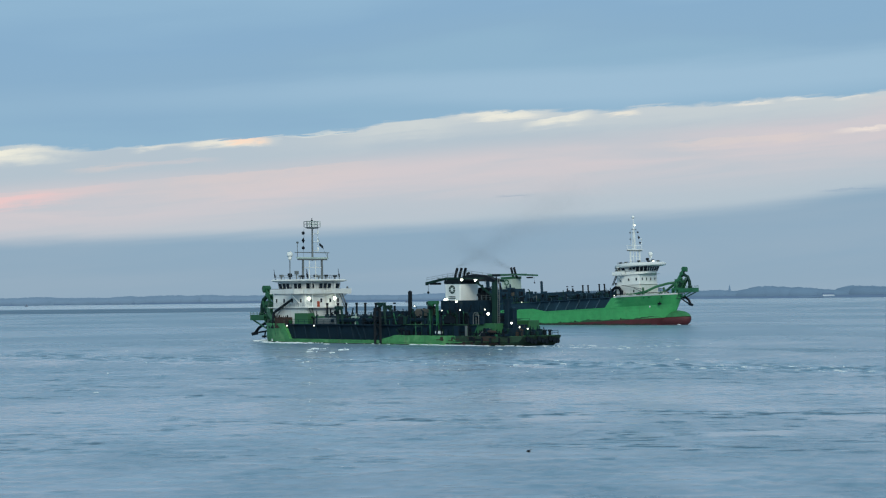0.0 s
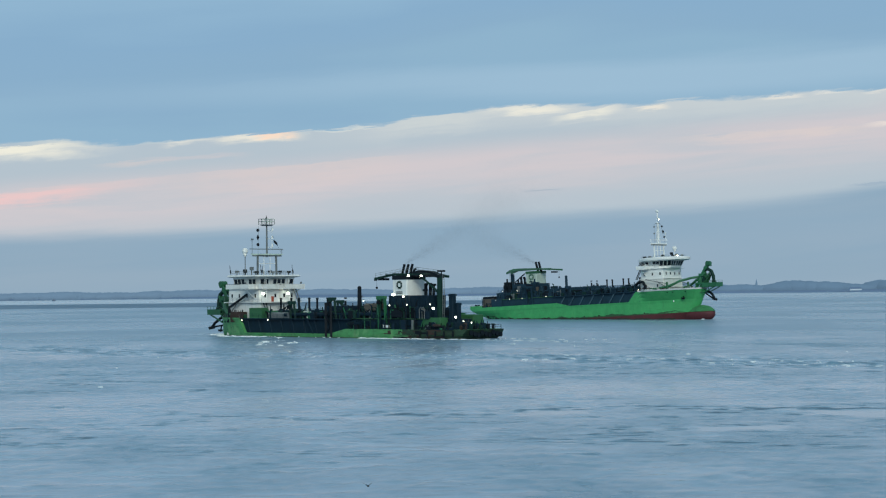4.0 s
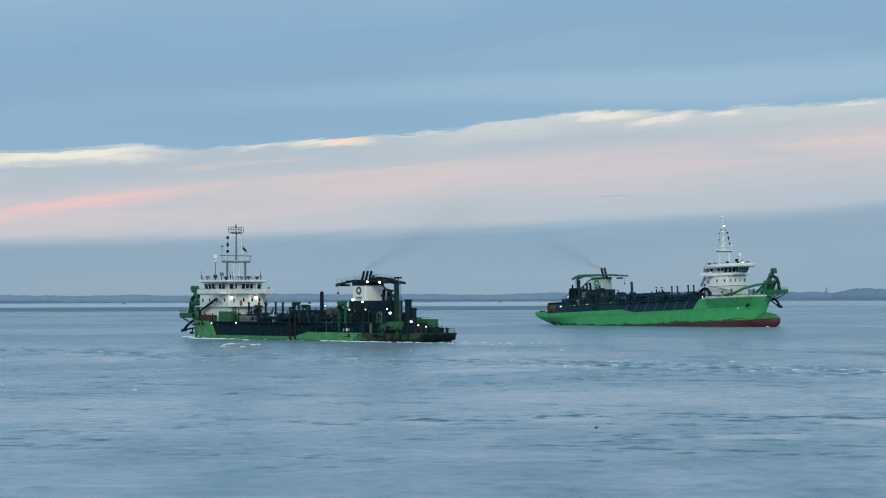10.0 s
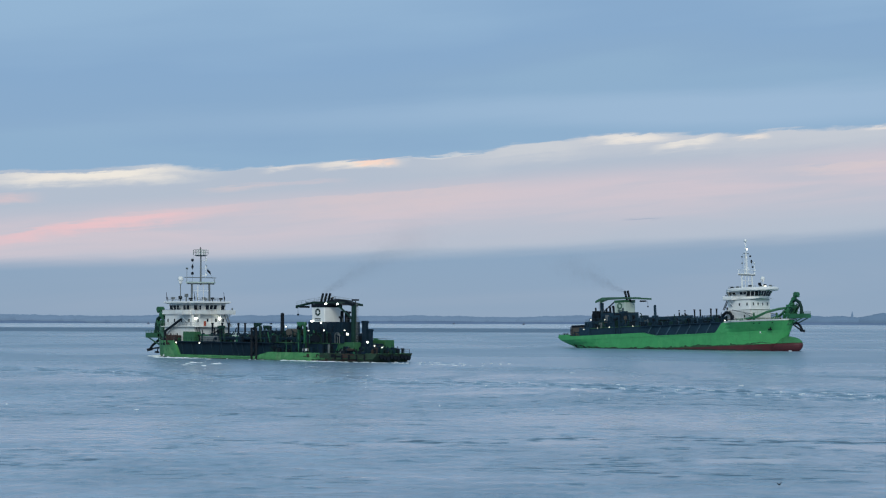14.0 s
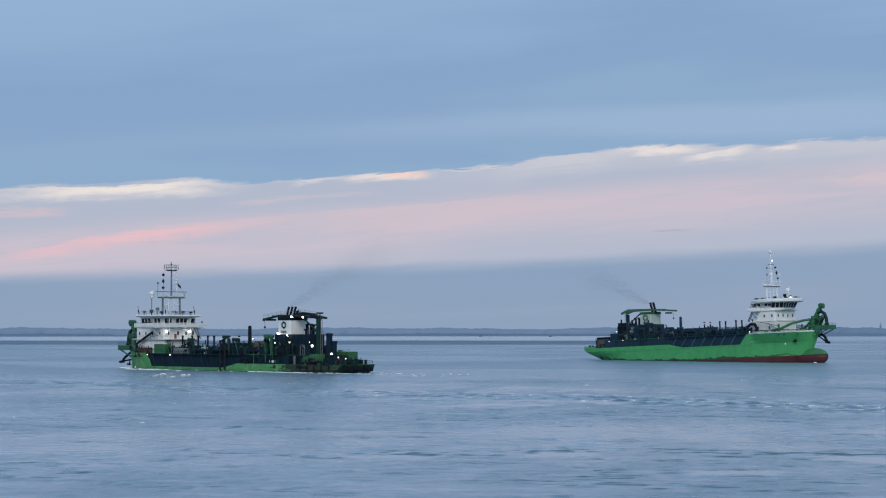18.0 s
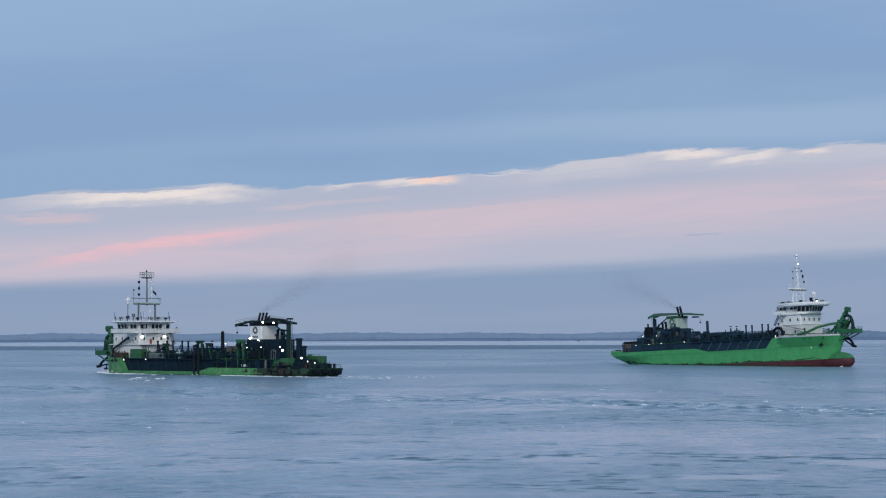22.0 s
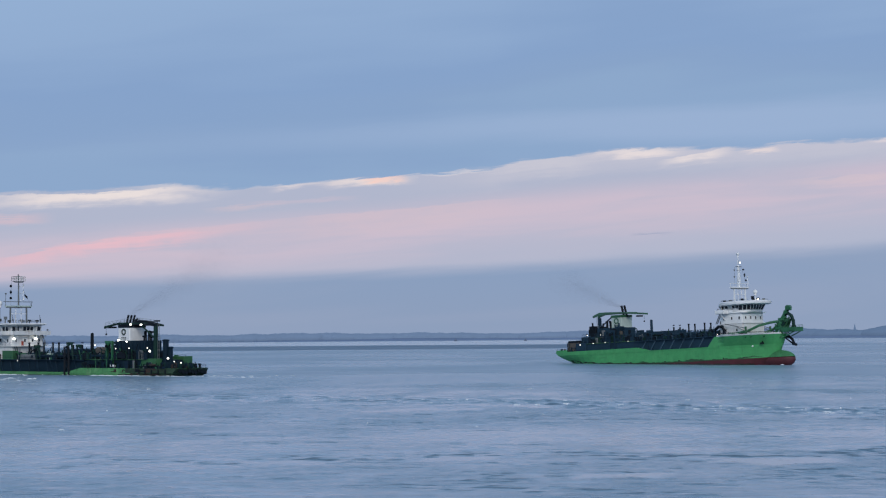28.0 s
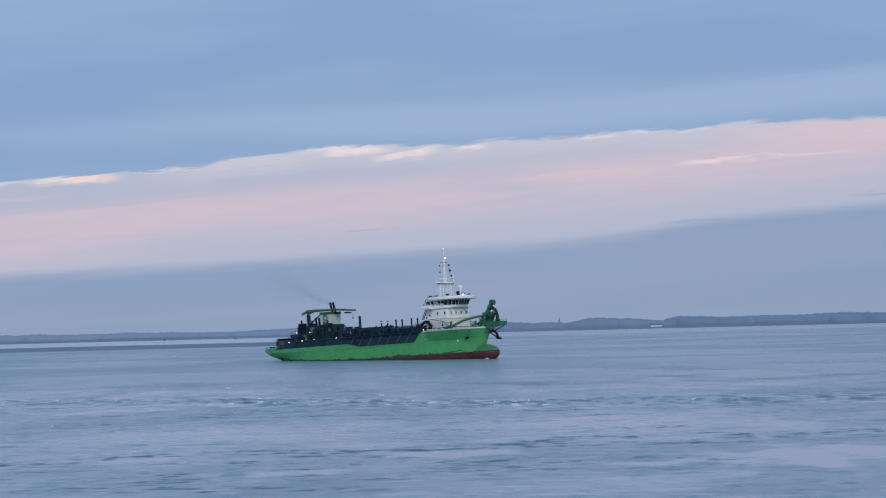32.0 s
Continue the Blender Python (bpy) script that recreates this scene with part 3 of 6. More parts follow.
    crease = np.clip(field(x, y, (3.2, 0.55), far_rng, 60) - 1.1, 0, 1.0) * np.clip((y - 110) / 30, 0, 1) * np.clip((330 - y) / 40, 0, 1)
    out_there = np.clip((r - 290) / 60, 0, 1) * np.clip((1100 - r) / 400, 0, 1)
    distant = out_there * (0.34 * np.clip(field(x, y, (8, 24), far_rng, 40) - 0.5, 0, 1.2) - 0.22 * np.clip(field(x, y, (16, 22), far_rng, 40) - 0.7, 0, 1.0))
    pale = np.clip(field(x, y, (6.5, 2.2), rng, 40) - 0.9, 0, 1) + 1.6 * np.clip(field(x, y, (4.5, 0.8), rng, 40) - 1.5, 0, 0.7)
    rip_zone = np.exp(-(line_distance(x, y, RIP) / 15.0) ** 2)
    chop = field(x, y, (1.9, 2.2), rng, 50)
    ruffle = np.clip(ruffle + 0.06 * before - 0.34 * calm - 0.9 * pool - 0.3 * slick - 0.45 * pale + 2.4 * nick * seam_zone + 0.45 * crease * (1 - pool) + distant + 1.0 * rip_zone * np.clip(chop - 0.25, -0.7, 1.2), 0, 2.1)
    step = np.where(r < 310, 0.33, np.where(r < 480, 0.85, r * 0.012))
    for i in range(80):
        wl = 0.95 * 1.019 ** i
        th = rng.normal(1.5, 0.75)
        ph = rng.uniform(0, 6.28)
        k = 2 * np.pi / wl
        fade = np.clip((wl / step - 1.8) / 1.5, 0, 1)
        z += 0.0023 * wl * fade * np.sin(k * (x * np.cos(th) + y * np.sin(th)) + ph)
    z *= amp
    # short steep ripples, crowded along the current lines
    z += np.where(r < 480, 1.0, 0.0) * (0.04 * nick * seam_zone + 0.075 * rip_zone * np.clip(chop, -0.3, 1.4))
    front = np.exp(-np.maximum(np.abs(np.where(a > np.pi, a - 2 * np.pi, a)) - 0.38, 0) * 14)
    z *= front
    nr, na = x.shape
    co = np.stack([x, y, z], -1).reshape(-1, 3)
    idx = np.arange(nr * na).reshape(nr, na)
    nxt = np.roll(idx, -1, axis=1)
    quads = np.stack([idx[:-1], nxt[:-1], nxt[1:], idx[1:]], -1).reshape(-1, 4)
    centre = len(co)
    co = np.vstack([co, [[10, 0, 0]]])
    fan = np.stack([np.full(na, centre), nxt[0], idx[0]], -1)
    me = bpy.data.meshes.new("water")
    me.vertices.add(len(co))
    me.vertices.foreach_set("co", co.ravel())
    loops = np.concatenate([quads.ravel(), fan.ravel()])
    me.loops.add(len(loops))
    me.loops.foreach_set("vertex_index", loops.astype(np.int32))
    starts = np.concatenate([np.arange(len(quads)) * 4, len(quads) * 4 + np.arange(na) * 3])
    me.polygons.add(len(starts))
    me.polygons.foreach_set("loop_start", starts.astype(np.int32))
    me.update(calc_edges=True)
    me.validate()
    tone = me.attributes.new("ruffle", "FLOAT", "POINT")
    tone.data.foreach_set("value", np.append(ruffle.ravel(), 0.4).astype(np.float32))
    me.polygons.foreach_set("use_smooth", np.ones(len(starts), dtype=bool))
    me.materials.append(WATER)
    tagged(new("water", me), "grey-blue rippled estuary water with current streaks", "water", kind="structure")


def far_point(az, d):
    return d * math.sin(az), d * math.cos(az)


def build_shore():
    """Low wooded shore across the estuary: a bank and tree clumps of uneven height."""
    rng = random.Random(7)
    D = 2480.0
    bank = Shape()
    n = 240
    angs = [-0.75 + 1.5 * i / n for i in range(n + 1)]
    vs = []
    for a in angs:
        for d, z in ((D, -1.0), (D + 3, 2.2), (D + 60, 4.2), (D + 400, 5.0), (D + 500, -1.0)):
            x, y = far_point(a, d + 20 * math.sin(a * 23))
            vs.append((x, y, z + (0.5 * math.sin(a * 61) if z > 0 else 0)))
    fs = [(i * 5 + j, (i + 1) * 5 + j, (i + 1) * 5 + j + 1, i * 5 + j + 1) for i in range(n) for j in range(4)]
    bank.add(vs, fs)
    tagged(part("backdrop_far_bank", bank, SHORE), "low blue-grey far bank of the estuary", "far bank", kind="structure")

    def height(a):
        """Crown height of the woods along the shore."""
        h = 9.6 + 0.7 * math.sin(a * 37) + 0.7 * math.sin(a * 83 + 1) + 1.0 * max(0.0, math.sin(a * 211) * math.sin(a * 67))
        if a > 0.10:
            h = 12.2 + 1.0 * math.sin(a * 75) + 0.8 * math.sin(a * 171)
            h += 3.6 * math.exp(-((a - 0.173) / 0.010) ** 2)
            h -= 3.2 * math.exp(-((a - 0.158) / 0.007) ** 2)
            h -= 1.8 * math.exp(-((a - 0.205) / 0.013) ** 2)
        if a > 0.216:
            h = 13.6 + 0.9 * math.sin(a * 67) + 0.6 * math.sin(a * 150)
        return h

    distant, woods = Shape(), Shape()
    for i in range(4600):
        a = -0.62 + 1.24 * rng.random()
        d = D + 25 + 330 * rng.random() ** 1.5
        x, y = far_point(a, d)
        h = height(a) * (0.92 + 0.08 * rng.random()) * (d / D)
        w = 7 + 18 * rng.random()
        (woods if a > 0.085 else distant).ball((x, y, h * 0.45), w, w, h * 0.55, n=7)
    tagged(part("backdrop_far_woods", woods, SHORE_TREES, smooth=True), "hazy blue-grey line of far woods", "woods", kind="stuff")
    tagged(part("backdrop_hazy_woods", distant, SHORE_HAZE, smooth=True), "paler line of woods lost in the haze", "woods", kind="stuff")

    # village spire and a white house by the water
    x, y = far_point(0.1538, D + 40)
    t = thing("church_spire", "hazy far church spire above the woods", "church spire")
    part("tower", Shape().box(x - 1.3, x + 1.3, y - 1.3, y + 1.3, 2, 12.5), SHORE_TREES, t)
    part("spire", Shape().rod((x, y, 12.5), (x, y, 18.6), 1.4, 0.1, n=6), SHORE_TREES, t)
    x, y = far_point(0.2054, D - 6)
    t = thing("waterside_house", "pale low house on the far bank", "house")
    part("wall", Shape().box(x - 7.5, x + 7.5, y - 4, y + 4, 0.5, 4.2), FAR_WHITE, t)
    part("roof", Shape().prism([(x - 8, 4.2), (x + 8, 4.2), (x + 6, 6.6), (x - 6, 6.6)], y - 4.4, y + 4.4, "y"), SHORE, t)
    q = Shape()
    for i in range(9):
        q.box(x - 40 + i * 8, x - 39.2 + i * 8, y - 12, y - 11, -1, 1.6)
    q.box(x - 41, x + 26, y - 13, y - 9, 1.4, 2.0)
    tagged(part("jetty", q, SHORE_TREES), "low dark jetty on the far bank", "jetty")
    for bx, by in ((-135.3, 2328.4), (-45.7, 2280.8), (-499.2, 2209.8)):
        t = thing("channel_buoy", "small dark channel buoy far out on the water", "buoy", "channel buoys")
        part("float", Shape().rod((bx, by, -0.3), (bx, by, 0.9), 2.0, n=12), BUOY, t)
        part("cage", Shape().rod((bx, by, 0.9), (bx, by, 2.3), 1.3, 0.6, n=6), BUOY, t)
        part("topmark", Shape().ball((bx, by, 2.6), 0.4, n=8), BUOY, t)


def build_foam_flecks():
    """Flecks of foam along the tide rip and a few on the open water."""
    rng = random.Random(21)
    s = Shape()
    hubs = [(rng.choice((3, 4, 5, 5, 6, 6, 7)), rng.random()) for _ in range(26)]
    for i in range(150):
        if i < 125:
            k, hub = rng.choice(hubs)
            (ax, ay), (bx, by) = RIP[k], RIP[k + 1]
            t = hub + rng.gauss(0, 0.06)
            x, y = ax + (bx - ax) * t + rng.gauss(0, 2), ay + (by - ay) * t + rng.choice((-9, -4, 2, 5)) + rng.gauss(0, 1.6)
        else:
            x, y = rng.uniform(-80, 110), rng.uniform(200, 420)
        n, a, b, up = 7, 0.08 + 0.6 * rng.random() ** 3, rng.uniform(0.06, 0.18), rng.uniform(0.3, 1.0)
        w = [1 + rng.uniform(-0.4, 0.3) for _ in range(n)]
        vs = [(x + a * q * w[j] * math.cos(2 * math.pi * j / n), y + b * q * w[j] * math.sin(2 * math.pi * j / n), z * up) for z, q in ((-0.05, 1.0), (0.08, 0.9), (0.15, 0.5)) for j in range(n)]
        s.add(vs, [(u * n + j, u * n + (j + 1) % n, (u + 1) * n + (j + 1) % n, (u + 1) * n + j) for u in range(2) for j in range(n)] + [tuple(range(2 * n, 3 * n))])
    tagged(part("foam_flecks", s, FLECK), "scattered pale foam flecks along the tide rip", "foam", kind="stuff")


build_water()
build_shore()
build_foam_flecks()


# ---------------------------------------------------------------- the dredgers
# Ship space: x forward from midships, y to port, z up from the loaded waterline.
BEAM = 8.7


def stem_x(z, bow=1.0):
    """The raked stem as a function of height; bow scales the rake above the main deck."""
    return 43.0 + (min(z, 0.9) + 3.4) * 0.46 + max(0.0, z - 0.9) * 0.46 * bow if z > -3.4 else 43.0 + (z + 3.4) * 1.2


def half_breadth(x, z, st=-47.0, bow=1.0):
    """Half the hull's width at x on the level z, with the stern at st; bow scales rake and flare."""
    t = max(-6.5, min(4.2, z))
    stem = stem_x(t, bow)
    start = 20.0 + max(0.0, t) * 1.2
    b = BEAM
    if x > start:
        b *= max(0.0, 1 - ((x - start) / (stem - start)) ** 2.1) ** 0.62
    if x < st + 14:
        u = min(1.0, (st + 14 - x) / 14)
        b *= 1 - 0.3 * u * u
    if x < st + 24 and z < 0.6:
        b *= 1 - 0.8 * min(1.0, (st + 24 - x) / 24) ** 1.5 * min(1.0, (0.6 - z) / 3.6)
    if z > 0.9 and x > 26:
        b += (z - 0.9) * 0.6 * max(0.0, bow) * min(1.0, (x - 26) / 3) * max(0.0, min(1.0, (stem - x) / 4))
    return b


def stern_line(st, rake):
    """The raked profile of the stern as a function of height."""
    return lambda z: st + max(0.0, 2.1 - z) ** 1.25 * rake


def loft(levels, first, last, n=44, inset=0.0, roof=None, st=-47.0, bow=1.0):
    """Side shell between levels; first(z) and last(z) are its ends. Closed across the ends, with an optional deck at level roof."""
    s = Shape()
    m = n + 1
    for side in (1, -1):
        vs = []
        for z in levels:
            a, b = first(z), last(z)
            for i in range(m):
                t = i / n
                x = a + (b - a) * (1 - (1 - t) ** 1.6)
                vs.append((x, side * max(0.0, half_breadth(x, z, st, bow) - inset), z))
        s.add(vs, [(j * m + i, j * m + i + 1, (j + 1) * m + i + 1, (j + 1) * m + i) for j in range(len(levels) - 1) for i in range(n)])
    off = m * len(levels)
    s.f += [(j * m + e, (j + 1) * m + e, off + (j + 1) * m + e, off + j * m + e) for j in range(len(levels) - 1) for e in (0, n)]
    if roof is not None:
        j = levels.index(roof)
        s.f += [(j * m + i, j * m + i + 1, off + j * m + i + 1, off + j * m + i) for i in range(n)]
    return s


def railing(x0, x1, y0, y1, z, h=1.05, step=1.6, r=0.045, rise=0.0):
    """Posts and two bars along a straight edge, which may rise towards its far end."""
    s = Shape()
    n = max(1, int(math.hypot(x1 - x0, y1 - y0) / step))
    for i in range(n + 1):
        t = i / n
        p = (x0 + (x1 - x0) * t, y0 + (y1 - y0) * t)
        s.rod((*p, z + rise * t), (*p, z + h + rise * t), r, n=5)
    for k in (0.55, 1.0):
        s.rod((x0, y0, z + h * k), (x1, y1, z + h * k + rise), r * 0.8, n=5)
    return s


def window_row(parent, house, y, xs, z0, z1, w, frame_mat, face="y"):
    """Windows let into a wall: each a pane with a frame around it."""
    for c in xs:
        if face == "y":
            d = 1 if y > 0 else -1
            f = Shape().box(c - w / 2 - 0.1, c + w / 2 + 0.1, min(y, y + d * 0.05), max(y, y + d * 0.05), z0 - 0.1, z1 + 0.1, 0.02)
            g = Shape().box(c - w / 2, c + w / 2, min(y, y + d * 0.08), max(y, y + d * 0.08), z0, z1, 0.02)
        else:
            d = face
            f = Shape().box(min(y, y + d * 0.05), max(y, y + d * 0.05), c - w / 2 - 0.1, c + w / 2 + 0.1, z0 - 0.1, z1 + 0.1, 0.02)
            g = Shape().box(min(y, y + d * 0.08), max(y, y + d * 0.08), c - w / 2, c + w / 2, z0, z1, 0.02)
        fr = part("window", f, frame_mat, parent)
        part("pane", g, GLASS, fr)


def lamp(ship, p, r, mat=None, name="floodlight"):
    """A lamp housing with its glowing face."""
    h = part(name, Shape().box(p[0] - 0.16, p[0] + 0.16, p[1] - 0.16, p[1] + 0.16, p[2] + r * 0.6, p[2] + r * 0.6 + 0.25, 0.04), GREY, ship)
    part("lamp_glass", Shape().ball(p, r, n=10), mat or LAMP, h, "bright glowing lamp glass")


def gantry_frame(ship, x, y, z0, z1, mat, lean=0.0, name="pipe_gantry", w=1.6):
    """A portal on deck that hoists the suction pipe: two legs, a head beam, an outreach and sheaves."""
    d = 1 if y > 0 else -1
    leg = part(name, Shape().beam((x - w / 2, y, z0), (x - w / 2 + lean, y + d * 0.3, z1), 0.45, 0.5)
               .beam((x + w / 2, y, z0), (x + w / 2 + lean, y + d * 0.3, z1), 0.45, 0.5), mat, ship)
    part("head_beam", Shape().box(x - w / 2 - 0.35 + lean, x + w / 2 + 0.35 + lean, y + d * 0.3 - 0.4, y + d * 0.3 + 0.4, z1 - 0.25, z1 + 0.45), mat, leg)
    part("outreach", Shape().beam((x + lean, y, z1 + 0.1), (x + lean, y + d * 1.3, z1 - 0.9), 0.4, 0.5), mat, leg)
    part("sheave", Shape().rod((x + lean - 0.2, y + d * 1.3, z1 - 1.0), (x + lean + 0.2, y + d * 1.3, z1 - 1.0), 0.5, n=12), BLACK, leg)
    part("hoist_wire", Shape().rod((x + lean, y + d * 1.3, z1 - 1.0), (x + lean * 0.3, y + d * 0.9, 1.6), 0.05, n=5), BLACK, leg)


def winch(ship, x, y, z, mat):
    w = part("winch", Shape().box(x - 0.9, x + 0.9, y - 0.7, y + 0.7, z, z + 0.25), mat, ship)
    part("drum", Shape().rod((x, y - 0.55, z + 0.8), (x, y + 0.55, z + 0.8), 0.55, n=12), BLACK, w)
    part("drum_flange", Shape().rod((x, y - 0.62, z + 0.8), (x, y - 0.5, z + 0.8), 0.75, n=12).rod((x, y + 0.5, z + 0.8), (x, y + 0.62, z + 0.8), 0.75, n=12), mat, w)


def dredger(label, loaded):
    """One trailing suction hopper dredger. loaded: the dark, worn sister, deep in the water."""
    rng = random.Random(11 if loaded else 23)
    hullm = GREEN_WORN if loaded else GREEN
    gear = GREEN_GEAR
    steel = NAVY if loaded else STEEL_HAZED
    hx = 37.2 if loaded else 34.0
    st = -45.5 if loaded else -48.6
    stern_x = stern_line(st, 0.75 if loaded else 1.4)
    ship = thing("dredger", label, "dredging ship", "pair of dredgers")

    # hull
    part("hull_bottom", loft([-6.5, -5.0, -3.4], stern_x, stem_x, st=st), BOOT, ship, "red antifouling below the load line")
    hull = part("hull", loft([-3.4, -2.2, -1.0, 0.0, 0.9], stern_x, stem_x, roof=0.9, st=st), hullm, ship)
    if loaded:
        part("waterline_grime", loft([-0.4, 0.1, 0.16], lambda z: stern_x(z) + 3, lambda z: stem_x(z) - 0.5, inset=-0.015, st=st), WEED, hull, "dark grime at the waterline")
    else:
        for side in (1, -1):
            gr = Shape()
            for i in range(61):
                x = -46.0 + 84.0 * i / 60
                zw = -3.95 - 0.047 * x
                # the grime strip rises aft to paint in shade under the stern counter
                hi = zw + 0.38 + 0.26 * math.sin(i * 1.7) * math.sin(i * 0.61) + 1.0 * max(0.0, (-28 - x) / 18)
                x = max(x, stern_x(zw) + 0.3)
                gr.v += [(x, side * (half_breadth(x, z, st) + o), z) for z, o in ((zw - 0.5, 0.02), (hi, 0.02), (hi, -0.05), (zw - 0.5, -0.05))]
            gr.f = [(i * 4 + j, i * 4 + (j + 1) % 4, i * 4 + 4 + (j + 1) % 4, i * 4 + 4 + j) for i in range(60) for j in range(4)]
            part("waterline_grime", gr, WEED, hull, "dark waterline grime, painted higher aft as stern shade")
            bt = Shape()
            for i in range(81):
                x = -12.0 + 52.0 * i / 80
                hi = -3.36 + 0.16 * abs(math.sin(i * 1.3) + math.sin(i * 0.47 + 1)) + 0.5 * max(0.0, math.sin(i * 0.19)) ** 3
                bt.v += [(x, side * (half_breadth(x, z, st) + o), z) for z, o in ((-3.6, 0.015), (hi, 0.015), (hi, -0.05), (-3.6, -0.05))]
            bt.f = [(i * 4 + j, i * 4 + (j + 1) % 4, i * 4 + 4 + (j + 1) % 4, i * 4 + 4 + j) for i in range(80) for j in range(4)]
            part("boot_top_stain", bt, STAIN, hull, "dark stains along the edge of the red bottom")
    part("rubbing_strake", loft([0.55, 0.75], lambda z: -30.0, lambda z: 26.0, inset=-0.12), hullm, hull)
    part("quarter", loft([0.9, 1.5, 2.1], stern_x, lambda z: -3.4 - (z - 0.9) * 4.6, roof=2.1, st=st), hullm, ship)
    fc_x = lambda z: 28.0 + (z - 0.9) * 0.6 if loaded else 21.2 + (z - 0.9) * 0.9
    bow = -0.2 if loaded else 1.0
    fc = part("forecastle", loft([0.9, 2.0, 3.3, 4.2], fc_x, lambda z: stem_x(z, bow), roof=3.3, bow=bow), hullm, ship)
    part("bulwark_rim", loft([4.1, 4.55], lambda z: 30.0 if loaded else 25.0, lambda z: stem_x(4.2, bow) + 0.1, inset=-0.1, bow=bow), WHITE_STAINED if not loaded else hullm, fc)
    for up in (True, False):
        sh = Shape()
        n, m = 20, 14
        for i in range(m + 1):
            t = (i / m) ** 0.6
            bx, br = 38.0 + 11.3 * t, max(0.05, (1 - t ** 4.5) ** 0.5)
            for j in range(n):
                e = 2 * math.pi * j / n
                zz = -4.1 + 3.0 * br * math.sin(e)
                sh.v.append((bx, 2.9 * br * math.cos(e), max(zz, -3.4) if up else min(zz, -3.4)))
        sh.f = [(i * n + j, i * n + (j + 1) % n, (i + 1) * n + (j + 1) % n, (i + 1) * n + j) for i in range(m) for j in range(n)] + [tuple(range(m * n, m * n + n))]
        part("bulbous_bow" if up else "bulb_bottom", sh, BULB if up else BOOT, ship, smooth=True)
    for x0, w, h in ((-12, 0.9, 0.5), (-6, 0.4, 0.3), (3, 0.5, 0.3), (9, 0.7, 0.35), (18, 0.4, 0.3), (27, 0.5, 0.4), (34, 0.6, 0.3)):
        for y in (1, -1):
            bb = half_breadth(x0, -3.0, st)
            part("scuffed_patch", Shape().box(x0 - w * 0.6, x0 + w * 0.6, min(y * (bb - 0.1), y * (bb + 0.03)), max(y * (bb - 0.1), y * (bb + 0.03)), -3.3, -3.3 + h * 1.2, 0.02), WEED, hull)
    part("anchor", Shape().box(40.2, 41.4, 5.2, 5.9, 1.0, 1.5).beam((40.8, 5.5, 0.9), (40.8, 5.2, 2.4), 0.25, 0.25), BLACK, fc)
    part("anchor", Shape().box(40.2, 41.4, -5.9, -5.2, 1.0, 1.5).beam((40.8, -5.5, 0.9), (40.8, -5.2, 2.4), 0.25, 0.25), BLACK, fc)
    for y in (1, -1):
        for x in (36.5, 38.2, 42.0):
            part("hawse_port", Shape().rod((x, y * (half_breadth(x, 3.4, st, bow) - 0.2), 3.55), (x, y * (half_breadth(x, 3.4, st, bow) + 0.12), 3.55), 0.28, n=10), BLACK, fc)
        part("draught_mark", Shape().box(37.0, 37.5, min(y * (half_breadth(37.2, 0.6) - 0.1), y * (half_breadth(37.2, 0.6) + 0.06)), max(y * (half_breadth(37.2, 0.6) - 0.1), y * (half_breadth(37.2, 0.6) + 0.06)), 0.2, 0.75), WHITE, hull)

    # recessed hopper side with its braces, walkway and coaming
    part("hopper_side", Shape().prism([(-9.5, 0.9), (29.0, 0.9), (30.2, 4.2), (-9.5, 4.2)], -7.5, 7.5, "y"), steel, ship, "dark recessed hopper side")
    walkw = part("side_deck", Shape().box(-10, 30.2, -8.2, 8.2, 4.2, 4.45), steel, ship)
    for y in (8.1, -8.1):
        part("deck_rail", railing(-9, 29.5, y, y, 4.45, 1.05, 2.2), steel, walkw)
        for i in range(9):
            x = -6.0 + i * 4.1
            part("side_brace", Shape().beam((x - 1.3, y * 1.05, 0.95), (x + 0.4, y * 0.96, 4.0), 0.2, 0.3), BRACE if not loaded else steel, ship)
    part("coaming", Shape().box(-15, 25, -5.6, 5.6, 4.45, 5.4), steel, ship)
    part("hopper_house", Shape().box(-15, 2.5, -4.6, 4.6, 5.4, 7.4), steel, ship)
    part("hopper_catwalk", Shape().box(2.5, 25.5, -0.9, 0.9, 5.9, 6.1), GREY, ship)
    for y in (0.85, -0.85):
        part("catwalk_rail", railing(2.5, 25.5, y, y, 6.1, 1.0, 2.4), steel, ship)
    for x in (21.8, 15.1, 8.4, 2.0):
        for y in (1.7, -1.7):
            p = part("overflow_post", Shape().rod((x, y, 5.4), (x, y, 9.3 if x > 3 else 8.6), 0.26, n=10).rod((x, y, 9.0), (x, y, 9.35), 0.34, n=10), BLACK, ship)
            part("collar", Shape().rod((x, y, 6.1), (x, y, 6.7), 0.5, n=10), steel, p)
    if loaded:
        part("winch_cover", Shape().box(-19.3, -13.6, 5.4, 7.2, 6.4, 8.0, 0.35), TAN, ship, "lit tan winch cover")
        part("tarpaulin", Shape().box(13.0, 20.5, 5.6, 7.2, 4.5, 5.9, 0.4), GREY, ship, "grey tarpaulin over deck stores")
    # poles by the after wall and clutter along the decks
    for y in (4.9, -2.6):
        part("awning_pole", Shape().rod((23.5, y, 8.4), (23.9, y * 0.97, 15.0), 0.09, n=6), WHITE, ship)
    for i in range(120 if loaded else 64):
        x = rng.uniform(-34, 24)
        y = rng.choice((1, 1, -1)) * rng.uniform(5.7, 7.7) * (1 if loaded else -1)
        z = 4.45 if x > -10 else 4.6
        kind = rng.random()
